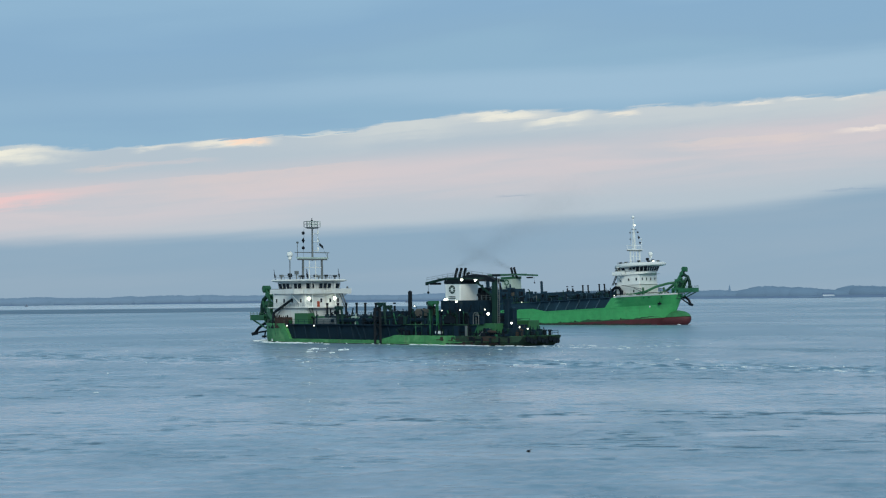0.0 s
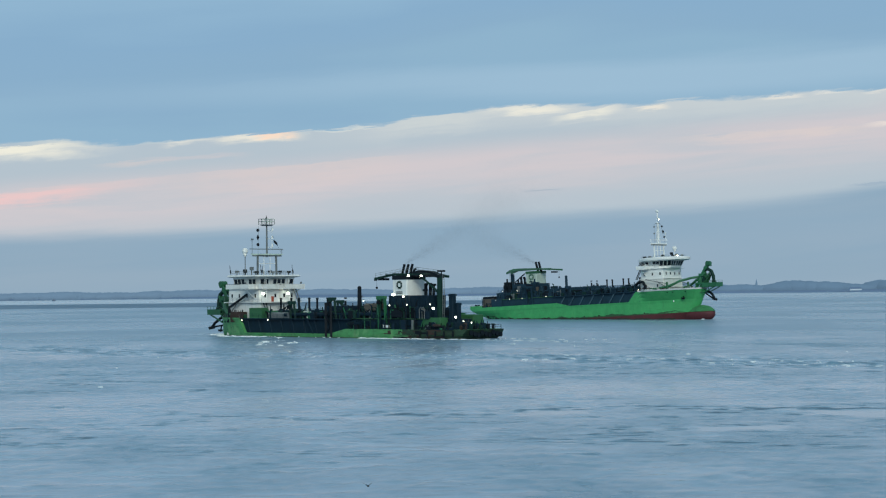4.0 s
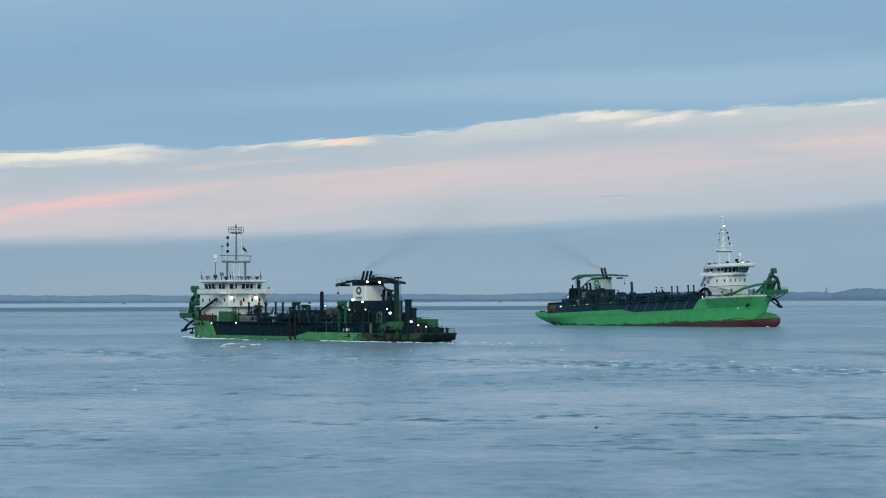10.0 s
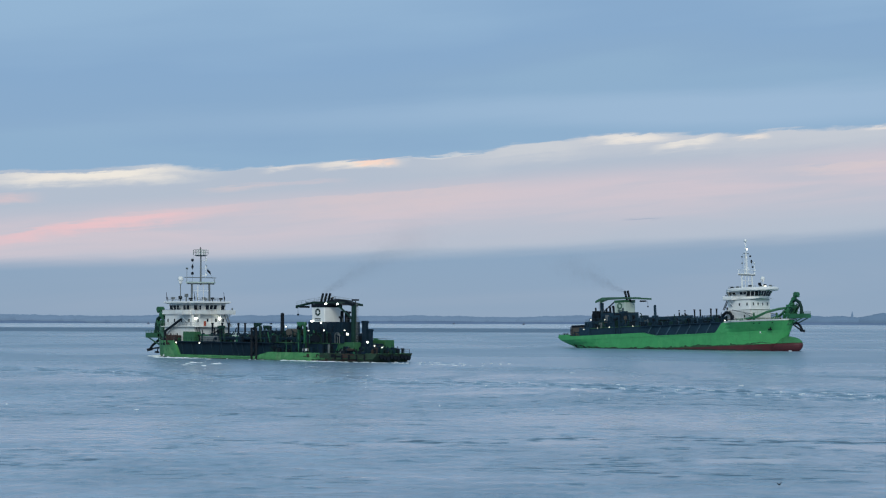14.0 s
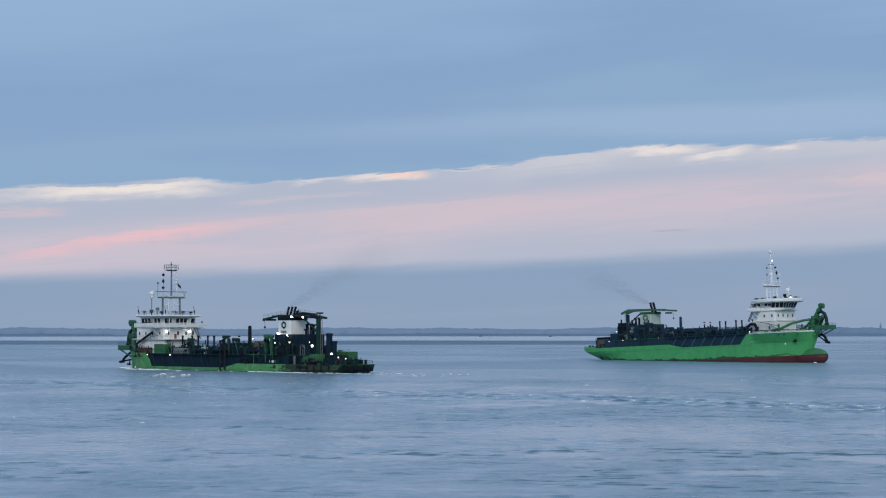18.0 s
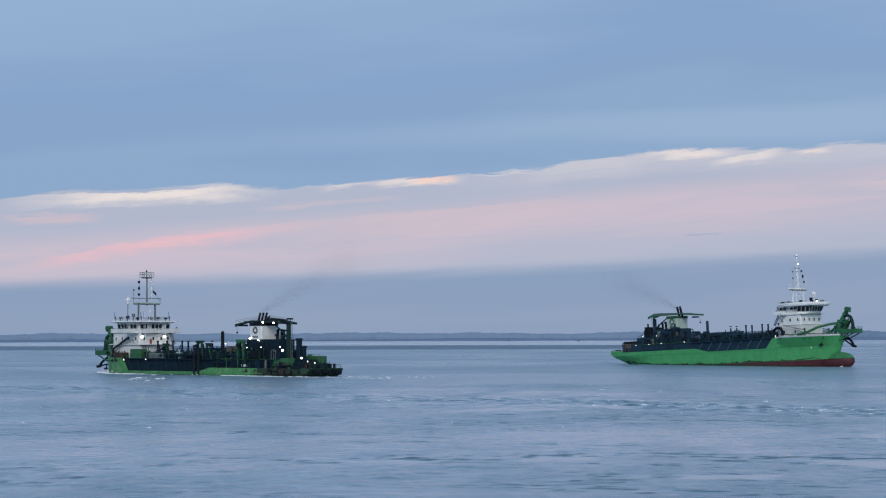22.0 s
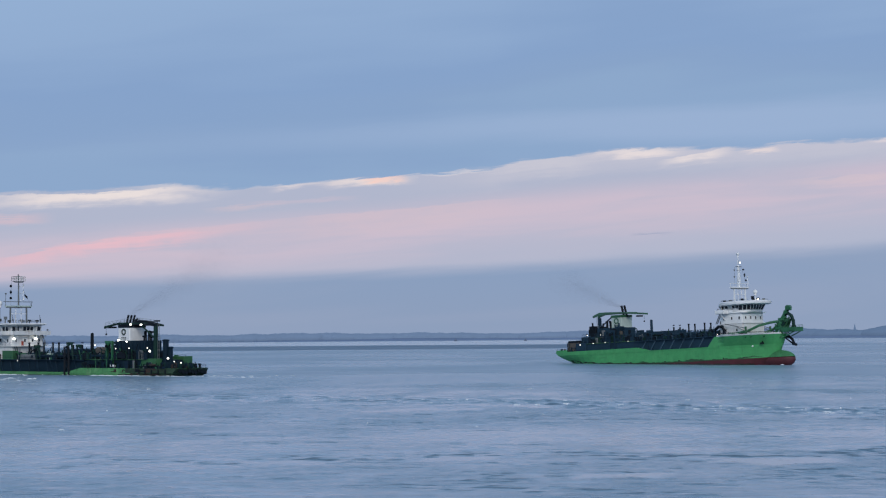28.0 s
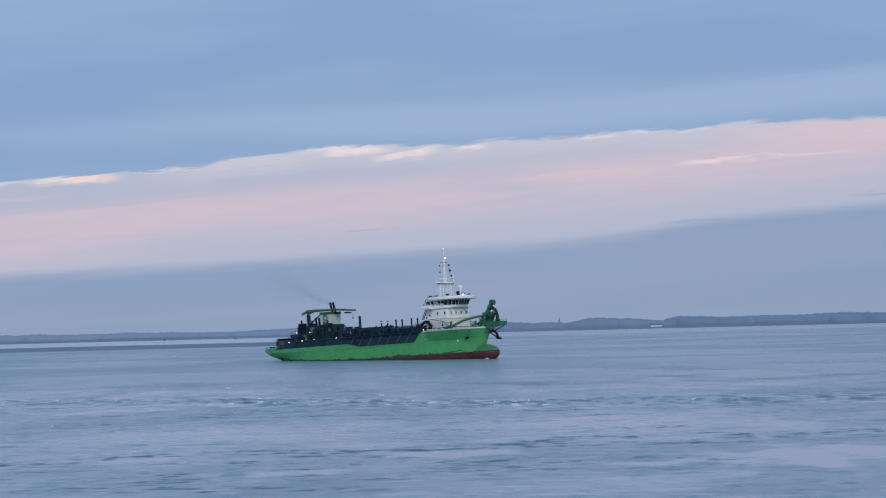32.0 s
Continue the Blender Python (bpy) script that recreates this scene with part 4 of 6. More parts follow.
        mat = rng.choice((steel, BLACK, GREEN_DARK, GEAR_MID if loaded else GREEN_DARK, GEAR_MID if loaded else steel, GREY if i % (4 if loaded else 9) == 0 else HAZY_WHITE if i % (7 if loaded else 11) == 0 else steel))
        if kind < 0.3:
            part("deck_post", Shape().rod((x, y, z), (x + rng.uniform(-0.2, 0.2), y, z + rng.uniform(1.4, 3.6)), rng.uniform(0.07, 0.2), n=7), mat, ship)
        elif kind < 0.55:
            w, h = rng.uniform(0.3, 0.9), rng.uniform(0.7, 2.0)
            part("deck_box", Shape().box(x - w, x + w, y - 0.4, y + 0.4, z, z + h), mat, ship)
        elif kind < 0.75:
            part("deck_pipe", Shape().pipe([(x, y, z), (x, y, z + 1.2), (x + 0.4, y, z + 1.6), (x + rng.uniform(1.5, 4.5), y, z + 1.6)], rng.uniform(0.1, 0.26), 8), mat, ship)
        elif kind < 0.88:
            part("hose_reel", Shape().rod((x, y - 0.3, z + 0.8), (x, y + 0.3, z + 0.8), 0.7, n=12).box(x - 0.5, x + 0.5, y - 0.35, y + 0.35, z, z + 0.4), mat, ship)
        else:
            part("deck_strut", Shape().beam((x, y, z), (x + rng.uniform(-2.4, 2.4), y * 0.95, z + rng.uniform(1.8, 3.6)), 0.2, 0.25), mat, ship)
    # hopper pipes and deck clutter
    for y in (3.4, -3.4):
        part("loading_pipe", Shape().pipe([(-14, y, 6.0), (-4, y, 6.0), (20, y, 5.9), (24, y * 0.8, 5.7), (27, y * 0.5, 5.2), (29, y * 0.4, 4.9)], 0.48, 10), steel, ship)
    for i in range(10):
        x, y = -12 + i * 3.9 + rng.uniform(-0.5, 0.5), rng.choice((-1, 1)) * rng.uniform(4.2, 6.0)
        part("valve_box", Shape().box(x - 0.6, x + 0.6, y - 0.5, y + 0.5, 4.45, 5.4 + rng.uniform(0.3, 1.4)), rng.choice((steel, GREEN_DARK, gear if loaded else steel)), ship)
    # suction pipe stowed along the side
    sp = part("suction_pipe", Shape().pipe([(-24, 7.3, 5.6), (-6, 7.3, 5.5), (10, 7.3, 5.4), (14, 7.2, 5.3)], 0.42, 12), steel, ship)
    part("drag_head", Shape().prism([(-27.5, 4.8), (-24, 5.0), (-24, 6.3), (-26, 6.6), (-27.5, 5.8)], 6.2, 8.3, "y"), BLACK, sp)
    for y in (7.6, -7.6):
        gantry_frame(ship, -4.0, y, 4.45, 9.0 if loaded else 7.4, GREEN_DARK if loaded else steel, 0.3)
        gantry_frame(ship, 10.5, y, 4.45, 8.2 if loaded else 6.8, GREEN_DARK if loaded else steel, 0.2)
        if y > 0 or not loaded:
            # mid green on the laden ship paints lamplight onto these posts
            gantry_frame(ship, -20.5, y, 2.1, 9.3 if loaded else 8.2, GEAR_MID if loaded else steel, 0.0, w=2.2)
        winch(ship, -1.0, y * 0.8, 4.45, GREEN_DARK)
        winch(ship, 14.0, y * 0.8, 4.45, gear if loaded else steel)
        if not loaded and y < 0:
            continue
        dx_ = -11.4 if loaded else -14.0
        part("tall_davit", Shape().rod((dx_, y * 0.82, 4.3), (dx_, y * 0.82, 11.6), 0.55, 0.45, n=12).ball((dx_, y * 0.82, 11.6), 0.5, n=10), BLACK if loaded else steel, ship)
    part("slide_frame", Shape().beam((-2.6, 8.9, 0.2), (-2.2, 8.6, 8.2), 0.5, 0.5).beam((-4.4, 8.9, 0.2), (-4.0, 8.6, 8.2), 0.5, 0.5)
         .beam((-4.4, 8.9, 3.0), (-2.5, 8.8, 5.0), 0.25, 0.25).beam((-2.5, 8.9, 1.0), (-4.3, 8.8, 3.0), 0.25, 0.25).beam((-2.5, 8.8, 5.0), (-4.2, 8.7, 7.0), 0.25, 0.25), BLACK, ship)
    part("boom", Shape().beam((2.5, 8.4, 0.8), (5.2, 7.9, 4.4), 0.3, 0.3), steel if loaded else GREY, ship)

    # after part: side houses, engine casing, funnel block
    part("after_side", Shape().box(-35, -9.0, -7.4, 7.4, 2.1, 4.4), steel, ship)
    part("name_board", Shape().box(-23.6, -21.4, 8.3, 8.36, 2.5, 3.1, 0.02).rod((-23.2, 8.3, 2.1), (-23.2, 8.3, 2.6), 0.05).rod((-21.8, 8.3, 2.1), (-21.8, 8.3, 2.6), 0.05), WHITE, ship, "white board with blurred bars")
    part("after_deck", Shape().box(-35, -9.5, -7.7, 7.7, 4.4, 4.6), DECK, ship)
    part("poop_house", Shape().box(st + 7.2, -35, -3.4, 7.3, 2.1, 4.4), steel, ship)
    for y in (7.6, -7.6):
        part("after_rail", railing(-35, -10, y, y, 4.6, 1.05, 2.2), steel, ship)
    part("engine_casing", Shape().box(-36.5, -19, 0.4 if loaded else -5.6, 6.4, 4.6, 7.0), steel, ship)
    part("upper_casing", Shape().box(-34 if loaded else -31.5, -21.5, 0.6 if loaded else -2.6, 6.6, 7.0, 9.8), steel, ship)
    for i in range(12):
        x = -36.0 + i * 1.5
        for y in (6.45,) if loaded else (6.45, -5.65):
            part("casing_rib", Shape().box(x - 0.09, x + 0.09, y - 0.12, y + 0.12, 4.6, 6.95, 0.03), steel, ship)
        if x > (-34 if loaded else -31.3) and x < -21.6:
            part("upper_rib", Shape().box(x - 0.09, x + 0.09, 6.55, 6.75, 7.05, 9.7, 0.03), steel, ship)
    for x, y in ((-33.0, 6.44), (-25.4, 6.44), (-30.5, 0.36 if loaded else -5.64)):
        part("casing_door", Shape().box(x - 0.5, x + 0.5, y - 0.06, y + 0.06, 4.65, 6.6, 0.03), GREY if loaded else BLACK, ship)
    for y in (1.4, 2.6, 3.8, 5.0) if loaded else (-2.0, 0.2, 2.4, 4.6):
        part("after_rib", Shape().box(-34.12 if loaded else -31.62, -33.95 if loaded else -31.45, y - 0.1, y + 0.1, 7.05, 9.7, 0.03), steel, ship)
        part("louvre", Shape().box(-36.6, -36.45, y - 0.7, y + 0.7, 5.2, 6.4, 0.03), BLACK, ship)
    part("casing_rail", railing(-36, -19.5, 6.2, 6.2, 7.0, 1.0, 1.8, 0.04), steel, ship)
    if not loaded:
        part("casing_rail", railing(-36, -19.5, -5.4, -5.4, 7.0, 1.0, 1.8, 0.04), steel, ship)
    part("casing_rail", railing(-33.8 if loaded else -31.3, -33.8 if loaded else -31.3, 0.8 if loaded else -2.4, 6.4, 9.8, 1.0, 1.4, 0.04), GREY, ship)
    blk = part("funnel_block", Shape().box(-27.9, -23.2, 1.0, 7.0, 9.8, 13.7, 0.2), HAZY_WHITE if not loaded else WHITE, ship, "white funnel casing with a round emblem")
    for x, y, ax in ((-25.5, 7.06, "p"), (-25.5, 0.94, "p")):
        ring = Shape()
        for i in range(8):
            a0, a1 = 2 * math.pi * (i + 0.12) / 8, 2 * math.pi * (i + 0.88) / 8
            vs = [(x + r * math.cos(a), yy, 12.2 + r * math.sin(a)) for yy in (y - 0.05, y + 0.05) for a in (a0, a1) for r in ((0.5, 0.95) if loaded else (0.6, 1.15))]
            ring.add(vs, [(0, 1, 3, 2), (4, 6, 7, 5), (0, 4, 5, 1), (2, 3, 7, 6), (0, 2, 6, 4), (1, 5, 7, 3)])
        part("emblem", ring, GREEN_DARK if loaded else FADED, blk, "dark green ring of eight segments" if loaded else "faded green ring of eight segments")
        part("emblem_bar", Shape().box(x - 1.0, x + 1.0, y - 0.05, y + 0.05, 10.5, 10.7, 0.01).box(x - 1.0, x + 1.0, y - 0.05, y + 0.05, 10.15, 10.3, 0.01), GREEN_DARK, blk)
    part("soot_band", Shape().box(-28.0, -23.1, 0.9, 7.1, 13.4, 14.3, 0.1), BLACK if loaded else gear, blk)
    for i, (x, y) in enumerate(((-23.5, 4.2), (-24.8, 4.2), (-26.1, 4.2), (-27.3, 4.4))[: 4 if loaded else 2]):
        h = 16.9 if i < 3 else 15.8
        x += 0.0 if loaded else 0.2
        h += 0.0 if loaded else 0.7
        part("exhaust_pipe", Shape().pipe([(x, y, 13.6), (x - 0.1, y, 14.6), (x - 0.4, y, 15.6), (x - 0.9, y, h)], 0.30 if loaded else 0.42, 10), BLACK, blk)

    # overhead service crane over the casing
    cm = GREEN_DARK if loaded else FADED
    gx = -36.9 if loaded else -37.0
    if loaded:
        span = [(-16.0, 13.2), (-16.0, 13.9), (-22.5, 14.9), (gx + 3, 14.7), (gx - 0.6, 14.0), (gx - 0.6, 13.5), (gx + 2.5, 14.1), (-22.0, 14.35), (-16.6, 13.5)]
        short = [(-19.0, 13.6), (-19.0, 14.1), (-22.5, 14.8), (gx + 3, 14.7), (gx, 14.2), (gx, 13.7), (gx + 2.5, 13.9), (-23.0, 13.9)]
    else:
        span = [(-15.1, 13.9), (-15.1, 14.5), (-25, 15.4), (-34.4, 15.8), (gx - 0.6, 14.6), (gx - 0.6, 13.9), (-33.8, 15.0), (-25, 14.8)]
        short = [(-18, 14.2), (-18, 14.7), (-25, 15.3), (-34.4, 15.7), (gx - 0.6, 14.6), (gx - 0.6, 13.9), (-33.8, 15.0), (-25, 14.8)]
    gc = part("service_gantry", Shape().prism(span, 5.2, 5.9, "y").prism(short, 2.4, 3.0, "y"), cm, ship)
    part("gantry_deck", Shape().box(gx + 2.5, -20.0, 2.2, 6.1, 14.5 if loaded else 14.8, 14.7 if loaded else 15.1), cm, gc)
    if loaded:
        hood = [(gx - 0.4, 13.6), (gx - 0.4, 14.2), (gx + 2.2, 15.2), (-31.0, 15.5), (-28.4, 15.2), (-28.4, 14.2), (-31.0, 14.1), (gx + 1.6, 13.9)]
        part("gantry_hood", Shape().prism(hood, 4.6, 6.05, "y"), BLACK, gc)
        part("gantry_rail", railing(-16.6, -28.0, 6.0, 6.0, 13.9, 1.0, 1.5, 0.04, 1.3), GREY, gc)
        part("gantry_rail", railing(-29.0, gx, 6.0, 6.0, 15.3, 1.0, 1.5, 0.04, -0.9), GREY, gc)
        part("gantry_rail", railing(-19.0, -27.0, 2.4, 2.4, 14.0, 1.0, 1.5, 0.035, 1.1), GREY, gc)
    part("gantry_post", Shape().box(gx - 0.5, gx + 0.5, 5.0, 6.0, 4.6, 13.9, 0.1), cm if loaded else steel, gc)
    pl = Shape().rod((gx - 1.1, 5.2, 4.6), (gx - 1.1, 5.2, 14.6), 0.05, n=5).rod((gx - 1.1, 5.8, 4.6), (gx - 1.1, 5.8, 14.6), 0.05, n=5)
    for i in range(24):
        pl.rod((gx - 1.1, 5.2, 4.9 + i * 0.4), (gx - 1.1, 5.8, 4.9 + i * 0.4), 0.035, n=5)
    part("post_ladder", pl, GREY, gc)
    part("gantry_brace", Shape().beam((gx + 5.5, 5.5, 13.8), (gx + 0.6, 5.5, 10.6), 0.3, 0.35), cm if loaded else steel, gc)
    part("crane_trolley", Shape().box(-18.4, -17.2, 3.2, 5.8, 13.3, 13.8), BLACK, gc)
    part("crane_hook", Shape().rod((-16.5, 5.5, 13.7), (-16.5, 5.5, 11.8), 0.04, n=5).ball((-16.5, 5.5, 11.6), 0.3, n=8), BLACK, gc)
    part("post_cap", Shape().box(gx - 1.2, gx + 0.2, 4.9, 6.2, 15.0, 15.4).rod((gx - 0.5, 5.5, 13.8), (gx - 0.5, 5.5, 15.1), 0.12), BLACK, gc)
    for x, y, h in ((gx - 2.6, 4.2, 10.1), (gx - 3.4, 3.4, 8.1)) if loaded else ((gx - 2.3, 5.6, 9.6), (gx - 3.6, 5.0, 7.6)):
        part("stern_column", Shape().box(x - 0.65, x + 0.65, y - 0.6, y + 0.6, 2.1, h, 0.12).box(x - 0.75, x + 0.75, y - 0.7, y + 0.7, h - 0.5, h - 0.1, 0.05), steel, ship)
    for i in range(26):
        x, y = rng.uniform(-36, -19), rng.choice((6.9, 6.7, 6.8, 3.0, 2.4) if loaded else (6.9, -6.3, -6.7, -6.5, 3.0, -3.5))
        z = 4.6 if abs(y) > 6 else 7.0
        s = rng.uniform(0.35, 0.9)
        part("machinery_box", Shape().box(x - s, x + s, y - s * 0.7, y + s * 0.7, z, z + rng.uniform(0.8, 2.4)), rng.choice((steel, BLACK, GREEN_DARK, GREY)), ship)
    for x in (-31.0, -29.5):
        part("vent_trunk", Shape().pipe([(x, 2.5, 9.8), (x, 2.5, 11.6), (x - 0.4, 2.9, 12.2), (x - 1.0, 3.3, 12.2)], 0.4, 10), BLACK, ship)
    part("side_house", Shape().box(-38.8 if loaded else -39.4, -33.4 if loaded else -34.6, 5.0 if loaded else 4.9, 7.5 if loaded else 8.1, 2.1, 4.8 if loaded else 5.1), BOX_GREEN if loaded else steel, ship, "green deck house" if loaded else "")
    part("side_house", Shape().box(-37.2, -32.6, -8.0, -4.9, 2.1, 4.9), steel, ship)
    part("rescue_boat", Shape().ball((-38.6, 8.4, 3.1), 1.3, 0.5, 0.4, n=12, lo=-60, hi=40), RUST if loaded else ORANGE, ship, "dull red rescue boat on the quarter")
    cx = st + 6.9
    box = part("deck_container", Shape().box(cx, cx + 5.0, -6.9, -3.6, 2.15, 5.3, 0.08), BOX_GREEN if loaded else TAN, ship, "green container on the stern" if loaded else "weathered tan container on the stern")
    for i in range(8):
        x = cx + 0.3 + i * 0.63
        part("rib", Shape().box(x - 0.1, x + 0.1, -6.96, -3.54, 2.4, 5.1, 0.03), BOX_GREEN if loaded else TAN, box)
    if not loaded:
        part("cover", Shape().box(cx - 0.1, cx + 5.1, -7.0, -3.5, 5.2, 5.95, 0.25), BLACK, box, "dark tarpaulin cover")
    sb = Shape()
    for y0, y1 in ((5.9, 0), (-5.9, 0)):
        sb.beam((st + 0.35, y0, 2.45), (st + 0.35, y1, 2.45), 0.3, 0.8)
        sb.beam((st + 0.35, y0, 2.45), (st + 6.0, y0 * 1.12, 2.4), 0.3, 0.7)
    if not loaded:
        part("stern_bulwark", sb, GREEN, ship)
    else:
        for i in range(9):
            y = -4.8 + i * 1.2
            part("tyre_fender", Shape().rod((st - 0.05, y, 0.9 + 0.25 * (i % 3)), (st - 0.35, y, 0.9 + 0.25 * (i % 3)), 0.55, n=12), BLACK, ship)
        for i in range(26):
            x, y = rng.uniform(st + 0.8, st + 6.5), rng.uniform(-5.6, 5.6)
            h = rng.uniform(0.5, 1.5)
            part("stern_gear", Shape().box(x - 0.3, x + 0.3, y - 0.4, y + 0.4, 2.1, 2.1 + h).rod((x, y, 2.1), (x + 0.2, y, 2.3 + h * 1.3), 0.1), rng.choice((BLACK, NAVY, GREEN_DARK, RUST)), ship)
    part("stern_winch_house", Shape().box(st + 4.4, st + 6.6, -1.5, 5.0, 2.1, 3.8), steel, ship)
    for y in (-5.0, -3.4, 2.0, 4.6):
        part("bollard", Shape().rod((st + 2.2, y, 2.1), (st + 2.2, y, 3.2), 0.32, n=10).rod((st + 2.2, y, 3.0), (st + 2.2, y, 3.3), 0.46, n=10), BLACK, ship)
    part("stern_rail", railing(st + 0.4, st + 0.4, -5.6, 5.6, 2.1, 1.0, 1.6, 0.035), steel, ship)
    for y in (5.7, -5.7):
        part("stern_rail", railing(st + 0.4, st + 2.6 if loaded else st + 4.5, y, y * 1.08, 2.1, 1.0, 1.6, 0.03), steel, ship)
    for x, y in ((-30.5, 7.9), (-27.0, 7.9), (-18.0, 7.9), (-14.0, 7.9), (-33.5, 7.9), (-16.0, -7.9), (-27.0, -7.9)):
        part("hoop_frame", Shape().pipe([(x - 0.8, y, 4.6), (x - 0.8, y, 6.6), (x - 0.5, y, 7.1), (x + 0.5, y, 7.1), (x + 0.8, y, 6.6), (x + 0.8, y, 4.6)], 0.09, 8), GREY if x < -32 else GREEN_DARK, ship)

    if loaded:
        part("grimy_plate", loft([0.92, 1.5, 2.13], lambda z: stern_x(z) - 0.05, lambda z: -28.0, n=24, inset=-0.03, st=st), GRIMY, ship, "grimy green plating of the quarter")
        part("grimy_side", loft([-1.2, 0.0, 0.88], lambda z: stern_x(z) - 0.05, lambda z: -27.2, n=24, inset=-0.03, st=st), GRIMY, hull, "grimy plating above the water")
        for i in range(30):
            x0, w = rng.uniform(-41, -24), rng.uniform(0.5, 2.6)
            up = rng.random() < 0.5
            z0, z1 = sorted((rng.uniform(0.95, 2.05), rng.uniform(0.95, 2.05))) if up else sorted((rng.uniform(-0.4, 0.82), rng.uniform(-0.4, 0.82)))
            part("doubler_plate", loft([z0, z1 + 0.1], lambda z: x0, lambda z: x0 + w, n=4, inset=-0.04 - 0.004 * (i % 9), st=st), rng.choice((RUST, RUST, GRIMY, BLACK, GREEN_WORN)), hull, "patched rusty plate")
        for i in range(5):
            x = -42.5 + i * 2.2
            part("fender", Shape().rod((x, half_breadth(x, 1.5, st) + 0.2, 0.6), (x, half_breadth(x, 1.5, st) + 0.2, 1.8), 0.2, n=10), BLACK, ship)

    if loaded:
        for i in range(230):
            x = rng.uniform(-42.5, -6)
            low_ = x < -35.2 or (i % 3 == 0 and x < -10)
            y = rng.uniform(7.3, half_breadth(x, 1.5, st) - 0.1) if low_ else rng.uniform(6.7, 7.7)
            z = 2.1 if low_ else 4.6 if x < -10 else 4.45
            top = rng.uniform(1.0, 4.4) * (0.3 if low_ and x < -32.6 else 1.0 if x < -18 else 0.8)
            # the mid green pieces paint in gear lit by the floodlamps
            mat = rng.choice((BLACK, BLACK, GREEN_DARK, NAVY, NAVY, GEAR_MID if i % 3 == 0 else NAVY, GREY if i % 7 == 0 else BLACK))
            kind = rng.random()
            if kind < 0.35:
                part("standpipe", Shape().pipe([(x, y, z), (x, y, z + top), (x + rng.uniform(-0.6, 0.6), y + 0.2, z + top + 0.4)], rng.uniform(0.06, 0.2), 7), mat, ship)
            elif kind < 0.6:
                w = rng.uniform(0.25, 0.8)
                part("machinery_box", Shape().box(x - w, x + w, y - 0.35, y + 0.35, z, z + top * 0.6), mat, ship)
            elif kind < 0.75:
                part("cross_beam", Shape().beam((x, y, z + top * 0.6), (x + rng.uniform(1.5, 4), y, z + top * 0.6 + rng.uniform(-0.3, 0.3)), 0.2, 0.25).rod((x, y, z), (x, y, z + top * 0.62), 0.1), mat, ship)
            elif kind < 0.9:
                part("deck_strut", Shape().beam((x, y, z), (x + rng.uniform(-2, 2), y, z + top), 0.18, 0.2), mat, ship)
            else:
                part("valve_wheel", Shape().rod((x, y, z), (x, y, z + 1.1), 0.1).rod((x, y - 0.05, z + 1.3), (x, y + 0.05, z + 1.3), 0.45, n=10), mat, ship)
        for x, y, h in ((-33.5, 4.0, 12.4), (-34.6, 3.2, 11.8), (-32.4, 5.6, 11.2), (-35.6, 4.8, 11.0)):
            part("vent_mast", Shape().rod((x, y, 7.0), (x, y, h), 0.28, n=8).box(x - 0.5, x + 0.5, y - 0.4, y + 0.4, h - 0.5, h), BLACK, ship)

    else:
        # pipes, lockers and vents crowd the starboard side of the casing and the hopper deck
        for i in range(150):
            x = rng.uniform(-42, -8) if i % 3 else rng.uniform(-8, 24)
            if x < -35:
                y, z, top = rng.uniform(-7.4, -5.2), 2.1, rng.uniform(1.0, 3.4)
            elif x < -10:
                y, z, top = rng.choice((-7.2, -6.6, -6.0, -3.2)), 4.6, rng.uniform(1.0, 3.6)
                z = 7.0 if y > -4 else z
            else:
                y, z, top = rng.uniform(-7.8, -5.8), 4.45, rng.uniform(0.6, 2.0)
            mat = rng.choice((BLACK, NAVY, STEEL_HAZED, GREEN_DARK, BRACE, GREY if i % 5 == 0 else NAVY, TAN if i % 4 == 0 else STEEL_HAZED))
            kind = rng.random()
            if kind < 0.35:
                w = rng.uniform(0.25, 0.9)
                part("machinery_box", Shape().box(x - w, x + w, y - 0.35, y + 0.35, z, z + top * 0.7), mat, ship)
            elif kind < 0.6:
                part("standpipe", Shape().pipe([(x, y, z), (x, y, z + top), (x + rng.uniform(-0.6, 0.6), y - 0.2, z + top + 0.4)], rng.uniform(0.07, 0.2), 7), mat, ship)
            elif kind < 0.8:
                part("cross_beam", Shape().beam((x, y, z + top * 0.6), (x + rng.uniform(1.5, 4), y, z + top * 0.6), 0.2, 0.25).rod((x, y, z), (x, y, z + top * 0.62), 0.1), mat, ship)
            else:
                part("deck_strut", Shape().beam((x, y, z), (x + rng.uniform(-1.6, 1.6), y, z + top), 0.16, 0.2), mat, ship)
        for x, h in ((-34.5, 12.0), (-33.4, 10.8), (-29.6, 11.6), (-22.4, 11.4)):
            part("casing_house", Shape().box(x - 0.9, x + 0.9, -2.4, 0.4, 7.0, h - 1.2, 0.1).rod((x, -1.4, h - 1.2), (x, -1.4, h), 0.3, n=8), rng.choice((BLACK, STEEL_HAZED)), ship)
        part("shore_pipe", Shape().pipe([(14, -5.6, 5.3), (19, -5.8, 5.4), (22.4, -6.3, 6.2), (24.6, -6.8, 7.5), (26.4, -7.2, 7.4), (27.2, -7.3, 6.2), (27.4, -7.3, 4.6)], 0.5, 10), BLACK, ship, "black pipe bent up before the house")
        for x in (21.8, 15.1, 8.4):
            part("post_foot", Shape().box(x - 0.7, x + 0.7, -2.6, 2.6, 5.4, 6.4, 0.1), BLACK, ship)

    # deck house and wheelhouse
    wall = WHITE_STAINED if loaded else WHITE
    house = part("deck_house", Shape().box(24.4, hx, -6.0, 6.0, 3.3, 8.3, 0.3), WHITE_STAINED, ship, "stained white deck house")
